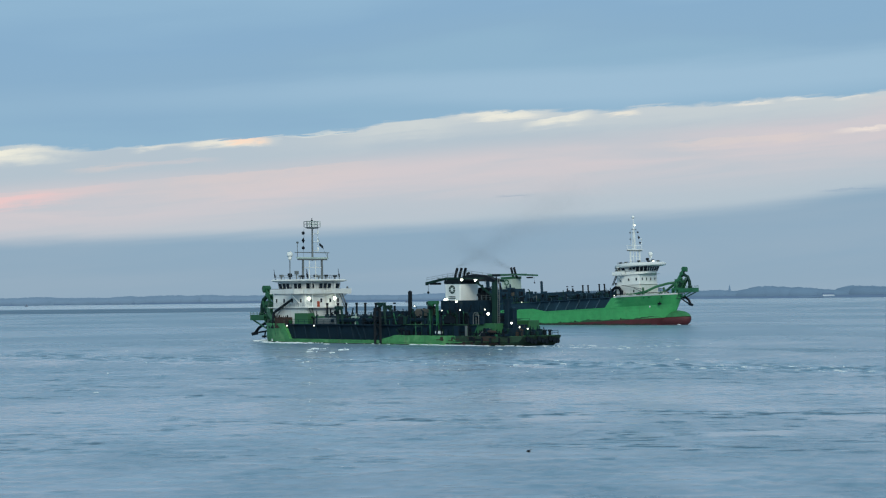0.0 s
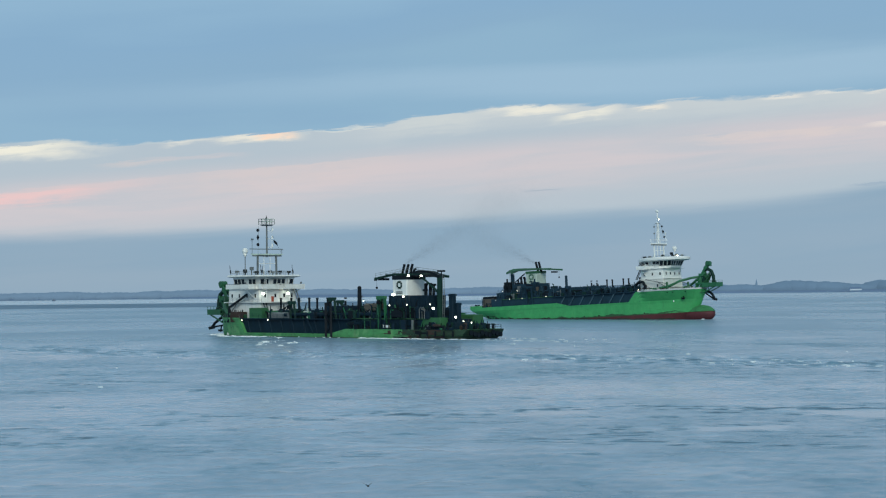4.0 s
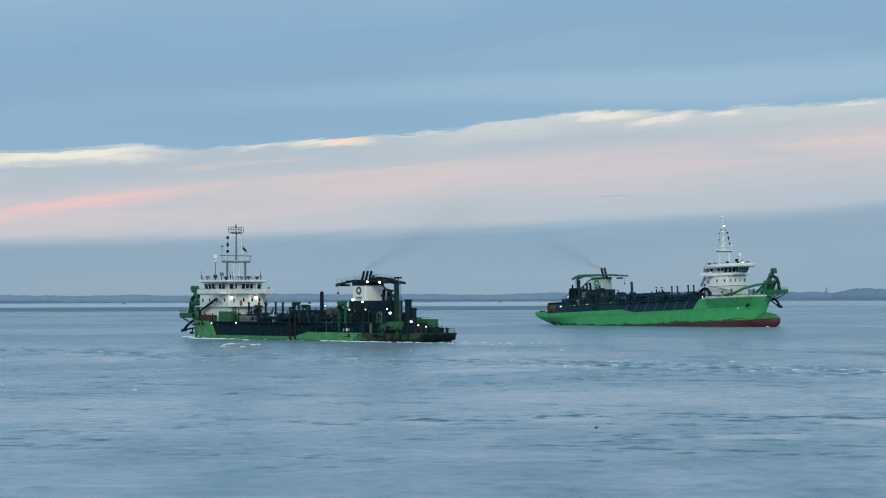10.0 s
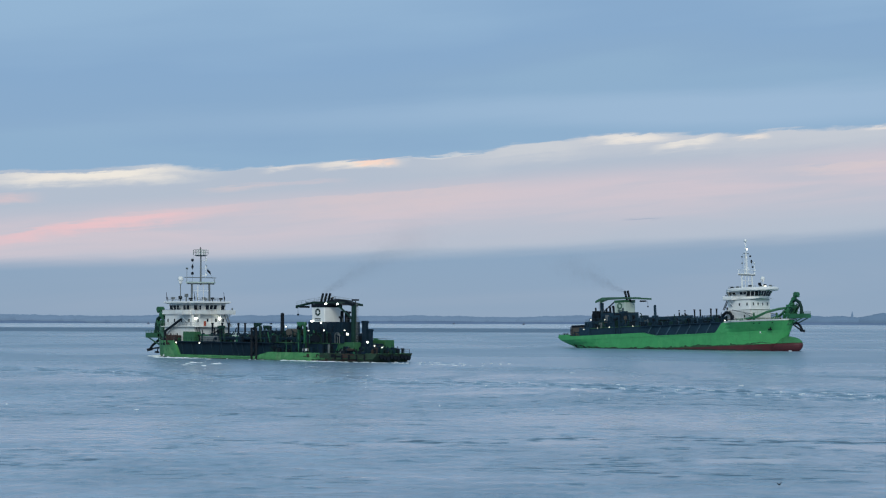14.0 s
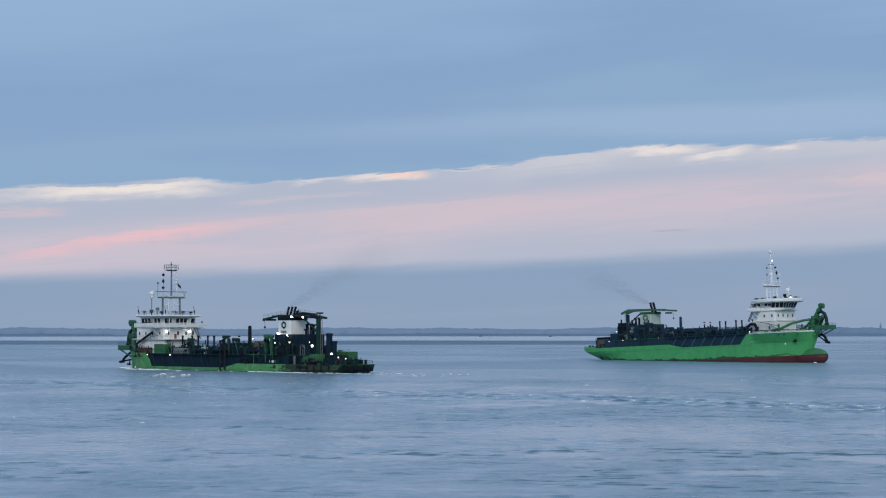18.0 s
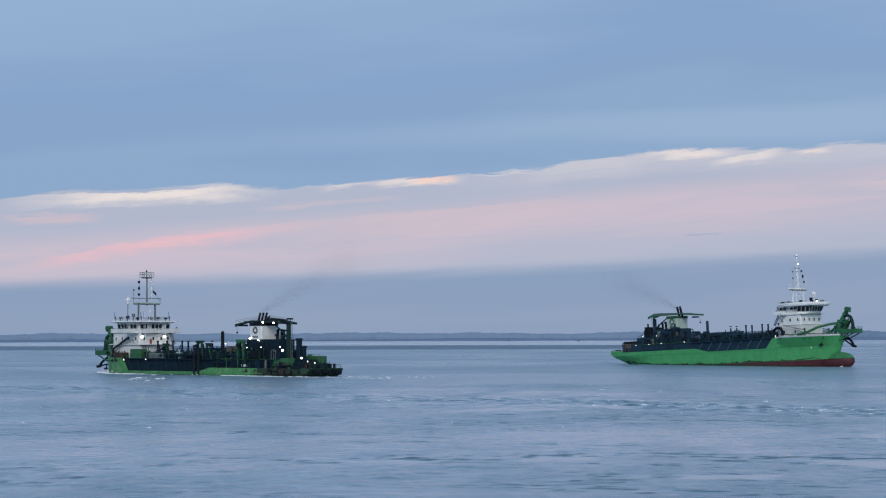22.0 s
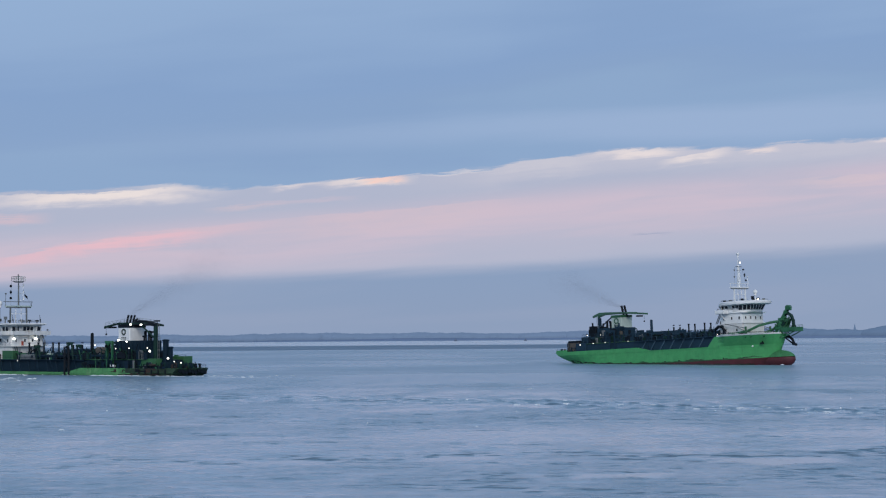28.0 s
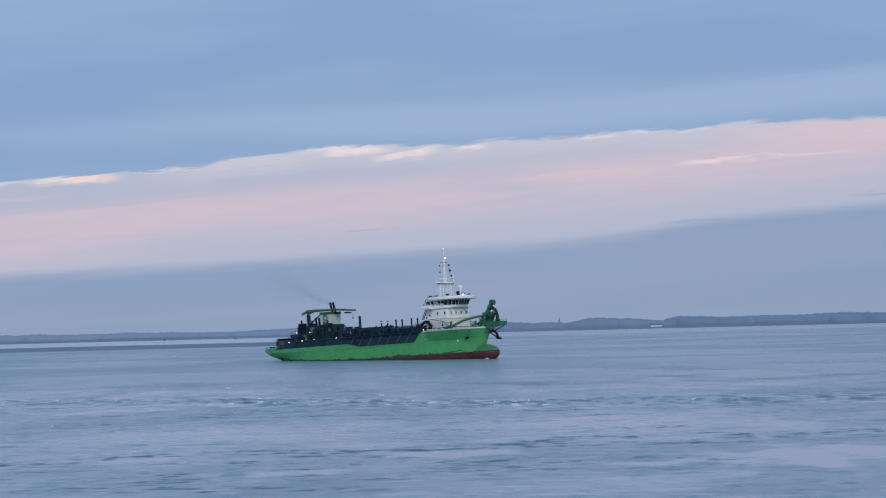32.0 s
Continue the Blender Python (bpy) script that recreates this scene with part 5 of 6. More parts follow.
    upper = part("upper_house", Shape().box(24.8, hx - 0.2, -6.0, 6.0, 8.3, 11.7, 0.3), wall, ship)
    if loaded:
        part("boat_deck", Shape().box(23.3, hx + 0.8, -6.6, 6.6, 8.2, 8.4, 0.05), wall, ship)
        for y in (6.55, -6.55):
            part("boat_deck_rail", railing(23.5, hx + 0.7, y, y, 8.4, 1.0, 1.5, 0.03), GREY, ship)
    else:
        part("boat_deck", Shape().box(24.2, hx + 0.25, -6.15, 6.15, 8.2, 8.4, 0.05), wall, ship)
    bd = part("bridge_deck", Shape().box(23.4, 37.6 if loaded else 34.6, -6.4, 6.4, 11.6, 11.85, 0.05), wall, ship)
    for y in (1, -1):
        w = part("bridge_wing", Shape().box(25.2, 28.6, min(y * 6.3, y * 9.2), max(y * 6.3, y * 9.2), 11.55, 11.8, 0.05), wall, ship)
        part("wing_bulwark", Shape().box(25.2, 28.6, y * 9.2 - 0.06, y * 9.2 + 0.06, 11.8, 12.8, 0.02)
             .box(25.2, 25.32, min(y * 6.4, y * 9.2), max(y * 6.4, y * 9.2), 11.8, 12.8, 0.02).box(28.48, 28.6, min(y * 6.4, y * 9.2), max(y * 6.4, y * 9.2), 11.8, 12.8, 0.02), wall, w)
        part("wing_light", Shape().ball((26.5, y * 9.1, 13.1), 0.28, n=8), GREY, w)
        part("wing_strut", Shape().beam((27, y * 9.0, 11.6), (27, y * 6.0, 9.4), 0.2, 0.25), wall, w)
        fwd = 37.5 if loaded else 30.4
        for b0, b1 in ((28.7, fwd), (23.53, 25.1)):
            part("bridge_bulwark", Shape().box(b0, b1, y * 6.35 - 0.05, y * 6.35 + 0.05, 11.85, 12.75, 0.02), wall, bd)
        part("bridge_bulwark", Shape().box(23.42, 23.52, min(y * 1.2, y * 6.4), max(y * 1.2, y * 6.4), 11.85, 12.75, 0.02), wall, bd)
        part("bulwark_cap", Shape().rod((28.7, y * 6.35, 12.78), (fwd, y * 6.35, 12.78), 0.07, n=6), GREY, bd)
    part("bridge_rail", railing(23.47, 23.47, -1.2, 1.2, 11.85, 1.05, 0.8), WHITE, bd)
    # wheelhouse with outward-leaning window band
    fx = 37.4 if loaded else 35.4
    oct_ = lambda d: [(24.6 - d, -4.6 - d), (26.2 - d, -6.0 - d), (fx - 3 + d, -6.0 - d), (fx + d, -3.4 - d), (fx + d, 3.4 + d), (fx - 3 + d, 6.0 + d), (26.2 - d, 6.0 + d), (24.6 - d, 4.6 + d)]

    def ring(d0, d1, z0, z1):
        s = Shape()
        a, b = oct_(d0), oct_(d1)
        return s.add([(*p, z0) for p in a] + [(*p, z1) for p in b], [tuple(range(7, -1, -1)), tuple(range(8, 16))] + [(i, (i + 1) % 8, 8 + (i + 1) % 8, 8 + i) for i in range(8)])

    wh = part("wheelhouse", ring(-0.25, -0.25, 11.85, 14.5), wall, ship)
    part("window_sill_band", ring(-0.1, 0.0, 11.86, 12.5), wall, wh)
    a, b = oct_(-0.02), oct_(0.2 if loaded else 0.65)
    for i in range(8):
        p0, p1, q0, q1 = (Vector((*p, z)) for p, z in ((a[i], 12.55), (a[(i + 1) % 8], 12.55), (b[i], 14.25), (b[(i + 1) % 8], 14.25)))
        n = max(1, round((p1 - p0).length / 1.35))
        for j in range(n):
            t0, t1 = (j + 0.1) / n, (j + 0.9) / n
            if loaded and ((i in (1, 5) and j == 3) or (i == 7 and j in (1, 5)) or (i == 6 and j == 0)):
                continue
            if not loaded and i in (1, 5) and j in (0, 2):
                continue
            lo, hi = (0.2, 0.88) if loaded else (0.42, 0.86) if i in (1, 5) else (0.06, 0.95)
            quad = [p0.lerp(p1, t).lerp(q0.lerp(q1, t), h) for t, h in ((t0, lo), (t1, lo), (t1, hi), (t0, hi))]
            out = (quad[1] - quad[0]).cross(quad[3] - quad[0]).normalized() * 0.06
            s = Shape().add([p + out for p in quad] + [p - out for p in quad], [(0, 1, 2, 3), (7, 6, 5, 4), (0, 4, 5, 1), (1, 5, 6, 2), (2, 6, 7, 3), (3, 7, 4, 0)])
            part("bridge_window", s, GLASS, wh, "dark wheelhouse pane")
        for j in range(n + 1):
            t = j / n
            part("mullion", Shape().beam(p0.lerp(p1, t), q0.lerp(q1, t), 0.16, 0.2), wall, wh)
    part("window_head_band", ring(0.18, 0.24, 14.2, 14.5) if loaded else ring(0.6, 0.72, 14.2, 14.5), wall, wh)
    if loaded:
        roof = part("wheelhouse_roof", ring(0.6, 1.5, 14.45, 14.75), wall, ship)
        part("roof_edge", ring(1.5, 1.1, 14.75, 15.1), wall, roof)
    else:
        disc = Shape()
        for d, z in ((-0.6, 14.26), (1.1, 14.3), (1.7, 14.5), (1.75, 15.1), (1.2, 15.45), (-0.6, 15.6)):
            disc.v += [(31.0 + (7.2 + d) * math.cos(a), (6.4 + d) * math.sin(a), z) for a in (2 * math.pi * i / 32 for i in range(32))]
        disc.f = [(j * 32 + i, j * 32 + (i + 1) % 32, (j + 1) * 32 + (i + 1) % 32, (j + 1) * 32 + i) for j in range(5) for i in range(32)] + [tuple(range(31, -1, -1)), tuple(range(160, 192))]
        roof = part("wheelhouse_roof", disc, wall, ship, "rounded white wheelhouse roof")
    for y in (5.6, -5.6):
        part("roof_rail", railing(25.5, 36, y, y, 15.05, 1.0, 1.4, 0.04), GREY, roof)
    part("roof_rail", railing(24.6, 24.6, -4.6, 4.6, 15.05, 1.0, 1.4, 0.04), GREY, roof)
    # windows of the houses
    for y in (6.0, -6.0):
        window_row(house, "y", y, (27.0, 31.4, 34.4)[: 3 if loaded else 2], 5.6, 6.5, 0.55, WHITE)
        window_row(upper, "y", y, (26.4, 29.6, 32.6, 35.4)[: 4 if loaded else 3], 9.5, 10.4, 0.55, WHITE)
    window_row(upper, "x", 24.8, (-4.4, -1.9, 1.0, 4.2), 9.5, 10.45, 0.62, WHITE, -1)
    window_row(house, "x", 24.4, (-4.6, -2.4, 2.6, 4.6), 5.6, 6.6, 0.62, WHITE, -1)
    window_row(upper, "x", hx - 0.2, (-4.2, -1.4, 1.4, 4.2), 9.5, 10.45, 0.62, WHITE, 1)
    part("house_door", Shape().box(24.26, 24.4, -0.5, 0.5, 3.4, 5.5, 0.03), ORANGE if loaded else GREY, house)
    part("lifebuoy_box", Shape().box(24.55, 24.8, 1.6, 2.3, 8.45, 9.8, 0.05), ORANGE, upper, "red locker on the after wall")
    for z0, z1, y in ((3.4, 8.3, 5.0), (8.4, 11.7, -4.8)):
        st = Shape()
        for d in (-0.4, 0.4):
            st.beam((21.6 if z0 < 5 else 22.4, y + d, z0), (24.2, y + d, z1), 0.1, 0.3)
        for i in range(10):
            t = (i + 0.5) / 10
            st.box((21.6 if z0 < 5 else 22.4) + (2.6 if z0 < 5 else 1.8) * t - 0.12, (21.6 if z0 < 5 else 22.4) + (2.6 if z0 < 5 else 1.8) * t + 0.12, y - 0.4, y + 0.4, z0 + (z1 - z0) * t, z0 + (z1 - z0) * t + 0.05, 0.01)
        part("outside_stair", st, GREY, ship)
    # forecastle clutter by the house
    if loaded:
        part("rusty_store", Shape().box(29.5, 34.0, 6.1, 7.9, 3.4, 6.0), RUST, ship, "rust-brown deck locker")
        part("green_store", Shape().box(21.6, 26.4, 5.9, 8.1, 4.4, 7.0), BOX_GREEN, ship, "green deck locker")
        for i in range(6):
            x = 29.9 + i * 0.75
            part("locker_post", Shape().rod((x, 7.95, 3.4), (x, 7.95, 6.4), 0.08, n=6), RUST, ship)
    else:
        part("deck_locker", Shape().box(26.0, 30.0, -7.8, -6.1, 3.4, 4.9), WHITE_STAINED, ship)
        for i in range(22):
            x, y = 24.5 + i * 0.62 + rng.uniform(-0.2, 0.2), rng.choice((1, -1, -1)) * rng.uniform(6.2, 7.7)
            w, h = rng.uniform(0.2, 0.5), rng.uniform(0.9, 2.6)
            part("deck_store", Shape().box(x - w, x + w, y - 0.3, y + 0.3, 3.35, 3.35 + h, 0.05), rng.choice((RUST, WHITE_STAINED, GREY, HAZY_WHITE, RUST)), ship)
        part("house_band", Shape().box(24.3, hx + 0.1, -6.1, 6.1, 5.15, 5.35, 0.03), RUST, house, "rusty deck edge round the house")
    for y in (7.4, -7.4):
        cb = part("deck_crane", Shape().rod((35.6, y * 0.93, 3.3), (35.6, y * 0.93, 7.0), 0.42, 0.34, n=10), BLACK if loaded else gear, ship)
        part("jib", Shape().beam((35.6, y * 0.93, 7.0), (28.0, y * 1.0, 10.3), 0.4, 0.5) if loaded else Shape().beam((35.6, y * 0.93, 6.4), (27.6, y * 1.0, 8.2), 0.2, 0.24), BLACK if loaded else GREY, cb)
        part("jib_ram", Shape().rod((35.3, y * 0.93, 5.4), (32.0, y * 0.96, 8.4 if loaded else 7.1), 0.12), GREY, cb)
    for y in (6.2, -6.2):
        part("forecastle_rail", railing(30.5, 41.5, y * 1.28, y * 0.62, 4.3, 1.0, 1.4), WHITE if not loaded else GREY, ship)

    # mast: portal, yard, pole, top platform
    x = 29.0
    mast = part("mast", Shape().beam((x, 3.1, 15.0), (x, 3.0, 20.2), 0.42, 0.36).beam((x, -3.1, 15.0), (x, -3.0, 20.2), 0.42, 0.36).rod((x, 0, 19.6), (x, 0, 27.6), 0.26, 0.18, n=10), GREY if loaded else WHITE, ship)
    part("yard", Shape().box(x - 0.45, x + 0.45, -4.9, 4.9, 20.1, 20.45, 0.06), HAZY_WHITE if loaded else WHITE, mast)
    # grey plate added below the yard to darken its shaded underside
    part("yard_shade_plate", Shape().box(x - 0.3, x + 0.3, -4.6, 4.6, 19.75, 20.08, 0.04), GREY, mast)
    part("mast_brace", Shape().rod((x, 3.0, 18.0), (x, -3.0, 18.0), 0.08).rod((x, 1.0, 15.0), (x, 1.0, 20.1), 0.09).rod((x, -1.0, 15.0), (x, -1.0, 20.1), 0.09), WHITE, mast)
    part("yard_aerial", Shape().rod((x, 4.8, 20.4), (x, 4.8, 24.0), 0.07).rod((x, 5.6, 21.6), (x, -5.4, 21.6), 0.10).rod((x, 5.0, 24.0), (x, 4.5, 24.0), 0.22).rod((x, -4.9, 20.4), (x, -4.9, 21.6), 0.07), GREY if loaded else WHITE, mast)
    if loaded:
        tp = part("top_platform", Shape().add([(x + a * p, b * q, z) for z, p, q in ((27.4, 0.6, 1.0), (27.75, 1.0, 1.7)) for a, b in ((-1, -1), (1, -1), (1, 1), (-1, 1))],
                                              [(3, 2, 1, 0), (4, 5, 6, 7), (0, 1, 5, 4), (1, 2, 6, 5), (2, 3, 7, 6), (3, 0, 4, 7)]), GREY, mast)
        for e in (1.7, -1.7):
            part("platform_rail", railing(x - 1, x + 1, e, e * 1.05, 27.75, 1.4, 1.0, 0.08), GREY, tp)
        for e in (1, -1):
            part("platform_rail", railing(x + e, x + e, -1.7, 1.7, 27.75, 1.4, 0.9, 0.08), HAZY_WHITE, tp)
        part("whip_aerial", Shape().rod((x, 0.1, 27.7), (x, 0.1, 30.0), 0.09).rod((x - 0.3, 0.1, 29.4), (x + 0.3, 0.1, 29.4), 0.12), BLACK, tp)
        lad = Shape().rod((x, -1.7, 21.5), (x, -1.7, 27.5), 0.05)
        for z in (22.1, 24.2, 26.2):
            lad.rod((x, -1.9, z), (x, 0, z), 0.09).rod((x, -1.9, z), (x, -1.9, z + 0.8), 0.16)
        part("mast_ladder", lad, WHITE, mast)
        part("flag", Shape().prism([(x, 24.0), (x - 1.5, 23.2), (x - 1.6, 22.4), (x - 0.1, 23.3)], -2.2, -2.16, "y"), BLACK, mast, "small dark flag")
        part("flag_halyard", Shape().rod((x - 0.2, -1.7, 25.0), (x - 0.6, -4.4, 20.4), 0.03, n=5), GREY, mast)
    else:
        part("lattice_mast", Shape().rod((x, 1.0, 20.4), (x, 0.25, 29.0), 0.09).rod((x, -1.0, 20.4), (x, -0.25, 29.0), 0.09).rod((x - 0.9, 0, 20.4), (x - 0.1, 0, 29.0), 0.09)
             .rod((x, 0.8, 22.6), (x, -0.8, 22.6), 0.06).rod((x, 0.6, 24.9), (x, -0.6, 24.9), 0.06), WHITE, mast)
        part("top_yard", Shape().rod((x, 1.5, 27.2), (x, -1.5, 27.2), 0.12).rod((x, 1.2, 26.0), (x, -1.2, 26.0), 0.07), GREY, mast)
        part("top_dome", Shape().ball((x, 0, 31.4), 0.55, n=12).rod((x, 0, 28.6), (x, 0, 31.0), 0.16), WHITE, mast, smooth=True)
        part("side_pennant", Shape().rod((x, -2.6, 21.0), (x, -2.2, 27.0), 0.03, n=5).ball((x, -2.5, 23.8), 0.3, n=8).ball((x, -2.4, 26.0), 0.3, n=8), GREY, mast)
    sy = 2.9 if loaded else 4.4
    sg = part("signal_halyard", Shape().rod((x, sy, 20.4), (x, sy * (0.9 if loaded else 0.35), 27.4), 0.03, n=5), GREY, mast)
    part("signal_ball", Shape().ball((x, sy if loaded else sy * 0.6, 26.3), 0.42 if loaded else 0.34, n=10), BLACK, sg, "black day signal")
    dm = Shape()
    for e in (1, -1):
        dm.rod((x, sy if loaded else sy * 0.72, 24.5), (x, sy if loaded else sy * 0.72, 24.5 + e * 0.7), 0.38, 0.03, n=8)
    part("signal_diamond", dm, BLACK, sg, "black day signal")
    part("signal_ball", Shape().ball((x, sy if loaded else sy * 0.85, 22.7), 0.42 if loaded else 0.34, n=10), BLACK, sg, "black day signal")
    dy, dx = (3.6, 33.2) if loaded else (0.6, 34.8)
    sd = part("satellite_dome", Shape().ball((dx, dy, 21.2 if loaded else 18.4), 0.78, n=16).rod((dx, dy, 20.6 if loaded else 17.7), (dx, dy, 19.8 if loaded else 17.2), 0.5, 0.3, n=10), WHITE, ship, "white satellite dome on a post", smooth=True)
    part("dome_post", Shape().rod((dx, dy, 15.0), (dx, dy, 19.9 if loaded else 17.3), 0.11), GREY if loaded else WHITE, sd)
    for px, py, h in ((35.2, 4.6, 1.3), (34.0, 3.0, 1.6), (31.6, 4.9, 1.2), (32.6, 2.0, 2.2), (26.6, -2.2, 1.2), (26.4, 0.4, 1.0), (27.4, 4.6, 1.1), (33.0, -4.4, 1.3), (35.4, -1.6, 1.1), (26.0, -4.6, 1.1)):
        g = part("roof_gear", Shape().rod((px, py, 15.0), (px, py, 15.0 + h * 0.6), 0.14).box(px - 0.45, px + 0.45, py - 0.35, py + 0.35, 15.0 + h * 0.6, 15.0 + h), rng.choice((BLACK, GREY, BLACK)), roof)
    for px, py in ((36.6, 5.4), (25.0, -5.2), (36.8, -5.4), (24.9, 5.2)) if loaded else ():
        part("corner_aerial", Shape().rod((px, py, 15.0), (px + 0.5, py, 17.6), 0.06).rod((px + 0.1, py, 15.6), (px + 0.25, py, 16.4), 0.17), BLACK, roof)

    # bow coupling: tower, swan-neck pipe, platform, hanging hose
    tm = GREEN_GEAR if loaded else GEAR_MID
    tw = part("bow_tower", Shape().beam((45.2, 1.5, 2.7), (45.6, 1.3, 9.0), 0.7, 0.8).beam((45.2, -1.5, 2.7), (45.6, -1.3, 9.0), 0.7, 0.8)
              .beam((42.8, 1.6, 2.7), (45.2, 1.3, 8.2), 0.4, 0.5).beam((42.8, -1.6, 2.7), (45.2, -1.3, 8.2), 0.4, 0.5).box(44.9, 46.3, -1.9, 1.9, 8.3, 9.2), tm, ship, "green bow coupling tower")
    part("platform", Shape().box(46.2, 51.6, -2.3, 2.3, 4.6, 4.9).box(46.2, 51.6, 2.2, 2.3, 4.9, 6.0, 0.02).box(46.2, 51.6, -2.3, -2.2, 4.9, 6.0, 0.02).box(51.5, 51.6, -2.3, 2.3, 4.9, 6.0, 0.02), tm, tw)
    part("pipe_cradle", Shape().box(43.6, 46.8, -2.0, 2.0, 5.6, 6.2).beam((43.8, 1.9, 3.6), (43.8, 1.9, 7.4), 0.3, 0.3).beam((43.8, -1.9, 3.6), (43.8, -1.9, 7.4), 0.3, 0.3)
         .beam((44.0, 1.9, 4.0), (46.4, 1.7, 8.0), 0.25, 0.25).beam((44.0, -1.9, 4.0), (46.4, -1.7, 8.0), 0.25, 0.25).beam((46.4, 1.9, 4.0), (44.0, 1.7, 8.0), 0.25, 0.25).beam((46.4, -1.9, 4.0), (44.0, -1.7, 8.0), 0.25, 0.25), tm, tw)
    part("tower_gear", Shape().box(44.0, 46.4, -1.1, 1.1, 6.2, 8.2, 0.1).beam((46.6, 0.9, 6.0), (48.6, 0.7, 9.4), 0.35, 0.5).beam((46.6, -0.9, 6.0), (48.6, -0.7, 9.4), 0.35, 0.5).rod((47.4, -1.3, 8.2), (47.4, 1.3, 8.2), 0.5, n=10), GREEN_GEAR, tw)
    part("coupling_drum", Shape().rod((46.2, -1.6, 7.4), (46.2, 1.6, 7.4), 1.0, n=12), GREEN_DARK, tw)
    part("platform_rail", railing(46.3, 51.5, 2.25, 2.25, 5.9, 0.8, 1.2, 0.05).add(*(lambda s: (s.v, s.f))(railing(46.3, 51.5, -2.25, -2.25, 5.9, 0.8, 1.2, 0.05))), tm, tw)
    part("platform_strut", Shape().beam((50.8, 1.8, 4.6), (46.0, 1.6, 2.6), 0.3, 0.3).beam((50.8, -1.8, 4.6), (46.0, -1.6, 2.6), 0.3, 0.3), tm, tw)
    part("head_arm", Shape().beam((45.4, 0.7, 8.8), (47.9, 0.5, 12.6), 0.4, 0.7).beam((45.4, -0.7, 8.8), (47.9, -0.5, 12.6), 0.4, 0.7).rod((46.9, -0.8, 11.0), (46.9, 0.8, 11.0), 0.6, n=12).rod((47.9, -0.9, 12.5), (47.9, 0.9, 12.5), 0.75, n=12).beam((47.9, 0, 12.9), (48.7, 0, 11.6), 1.0, 0.5), tm, tw)
    part("swan_neck", Shape().pipe([(46.2, 0, 10.2), (47.6, 0, 10.6), (48.9, 0, 9.8), (49.5, 0, 8.2), (49.6, 0, 6.4)], 0.55, 12), GREEN_DARK, tw)
    part("hose_head", Shape().rod((49.6, 0, 6.5), (49.8, 0, 4.9), 0.75, n=12), BLACK, tw)
    for y in (1, -1):
        part("discharge_pipe", Shape().pipe([(29.0, y * 7.0, 4.9), (33.0, y * 6.9, 5.0), (36.5, y * 6.6, 5.6), (39.5, y * 5.2, 7.0), (42.6, y * 2.6, 7.9), (45.2, y * 0.8, 8.2), (46.6, 0, 9.6)], 0.42, 12), tm, ship)
    bend = [(44.4, 0, 4.4), (47.6, 0, 4.2), (49.8, 0, 3.0), (51.2, 0, 1.7)] if loaded else [(45.0, 0, 3.0), (47.4, 0, 3.2), (48.7, 0, 2.2), (49.6, 0, 0.4)]
    hs = part("hanging_hose", Shape().pipe(bend, 0.36 if loaded else 0.42, 12), BLACK, ship, "black bow hose hanging under the platform")
    (ex, _, ez) = bend[-1]
    part("hose_fork", Shape().beam((44.8 if loaded else 46.0, 0.3, 2.6), (ex - 0.7, 0.3, ez + 0.2), 0.3, 0.4).rod((ex - 0.3, -0.7, ez + 0.2), (ex + 0.3, 0.7, ez - 0.1), 0.4, n=10), BLACK, hs)
    if loaded:
        tw.location = (-1.4, 0, 0.5)

    # lamps
    if loaded:
        for p in ((23.3, 6.2, 10.5), (23.3, -2.0, 10.5)):
            lamp(ship, p, 0.37)
        for p in ((-28.6, 7.2, 14.3), (-32.6, 7.0, 14.2)):
            lamp(ship, p, 0.26)
        for p in ((-23.6, 7.3, 10.0), (-37.4, 8.2, 6.9)):
            lamp(ship, p, 0.28)
        for p in ((-41.8, 5.6, 4.9), (-27.0, 7.3, 9.5)):
            lamp(ship, p, 0.24)
        for p in ((-14.5, 7.9, 8.6), (-23.4, 8.2, 7.6), (-29.0, 8.2, 7.7), (-36.4, 8.2, 7.8), (-43.0, 4.4, 4.0), (-43.4, 2.2, 3.6), (29.0, 8.3, 4.0), (19.0, 8.4, 4.1), (8.0, 6.8, 5.6), (2.0, 7.6, 5.0)):
            lamp(ship, p, 0.14, LAMP_SMALL, "deck_light")
    else:
        for p in ((x, 0.9, 28.6), (35.6, 0.8, 15.9)):
            lamp(ship, p, 0.25, LAMP_SMALL, "mast_light")
        for p in ((-33.0, -6.3, 7.6), (-35.0, -8.1, 4.3), (-29.0, -8.0, 4.5), (-27.0, -6.0, 7.4), (-23.5, -8.0, 4.6), (-13.0, -8.3, 4.6), (25.2, -8.5, 4.9)):
            lamp(ship, p, 0.11, LAMP_SMALL, "deck_light")
    return ship


def smoke_plume(sx, drift, label, count):
    """Thin exhaust haze trailing from the pipes: a drift of tiny soot flakes, ever more scattered."""
    rng = np.random.default_rng(5)
    t = rng.random(count) ** 0.75
    spread = rng.normal(0, 1, (count, 3)) * np.array([1, 1, 0.9]) * (0.3 + 3.4 * t)[:, None]
    c = np.array([sx, 4.2, 17.0]) + np.outer(t, drift) + np.outer(1.5 * np.sin(1.5 * t), (0, 0, 1)) + spread
    q = rng.normal(0, 1, (count, 3, 3))
    q *= (rng.uniform(0.018, 0.030, count)[:, None, None] / np.linalg.norm(q, axis=2, keepdims=True))
    s = Shape()
    s.v = (c[:, None, :] + q).reshape(-1, 3).tolist()
    s.f = np.arange(3 * count).reshape(-1, 3).tolist()
    ob = part("smoke_plume", s, SOOT)
    return tagged(ob, label, "smoke", kind="stuff")


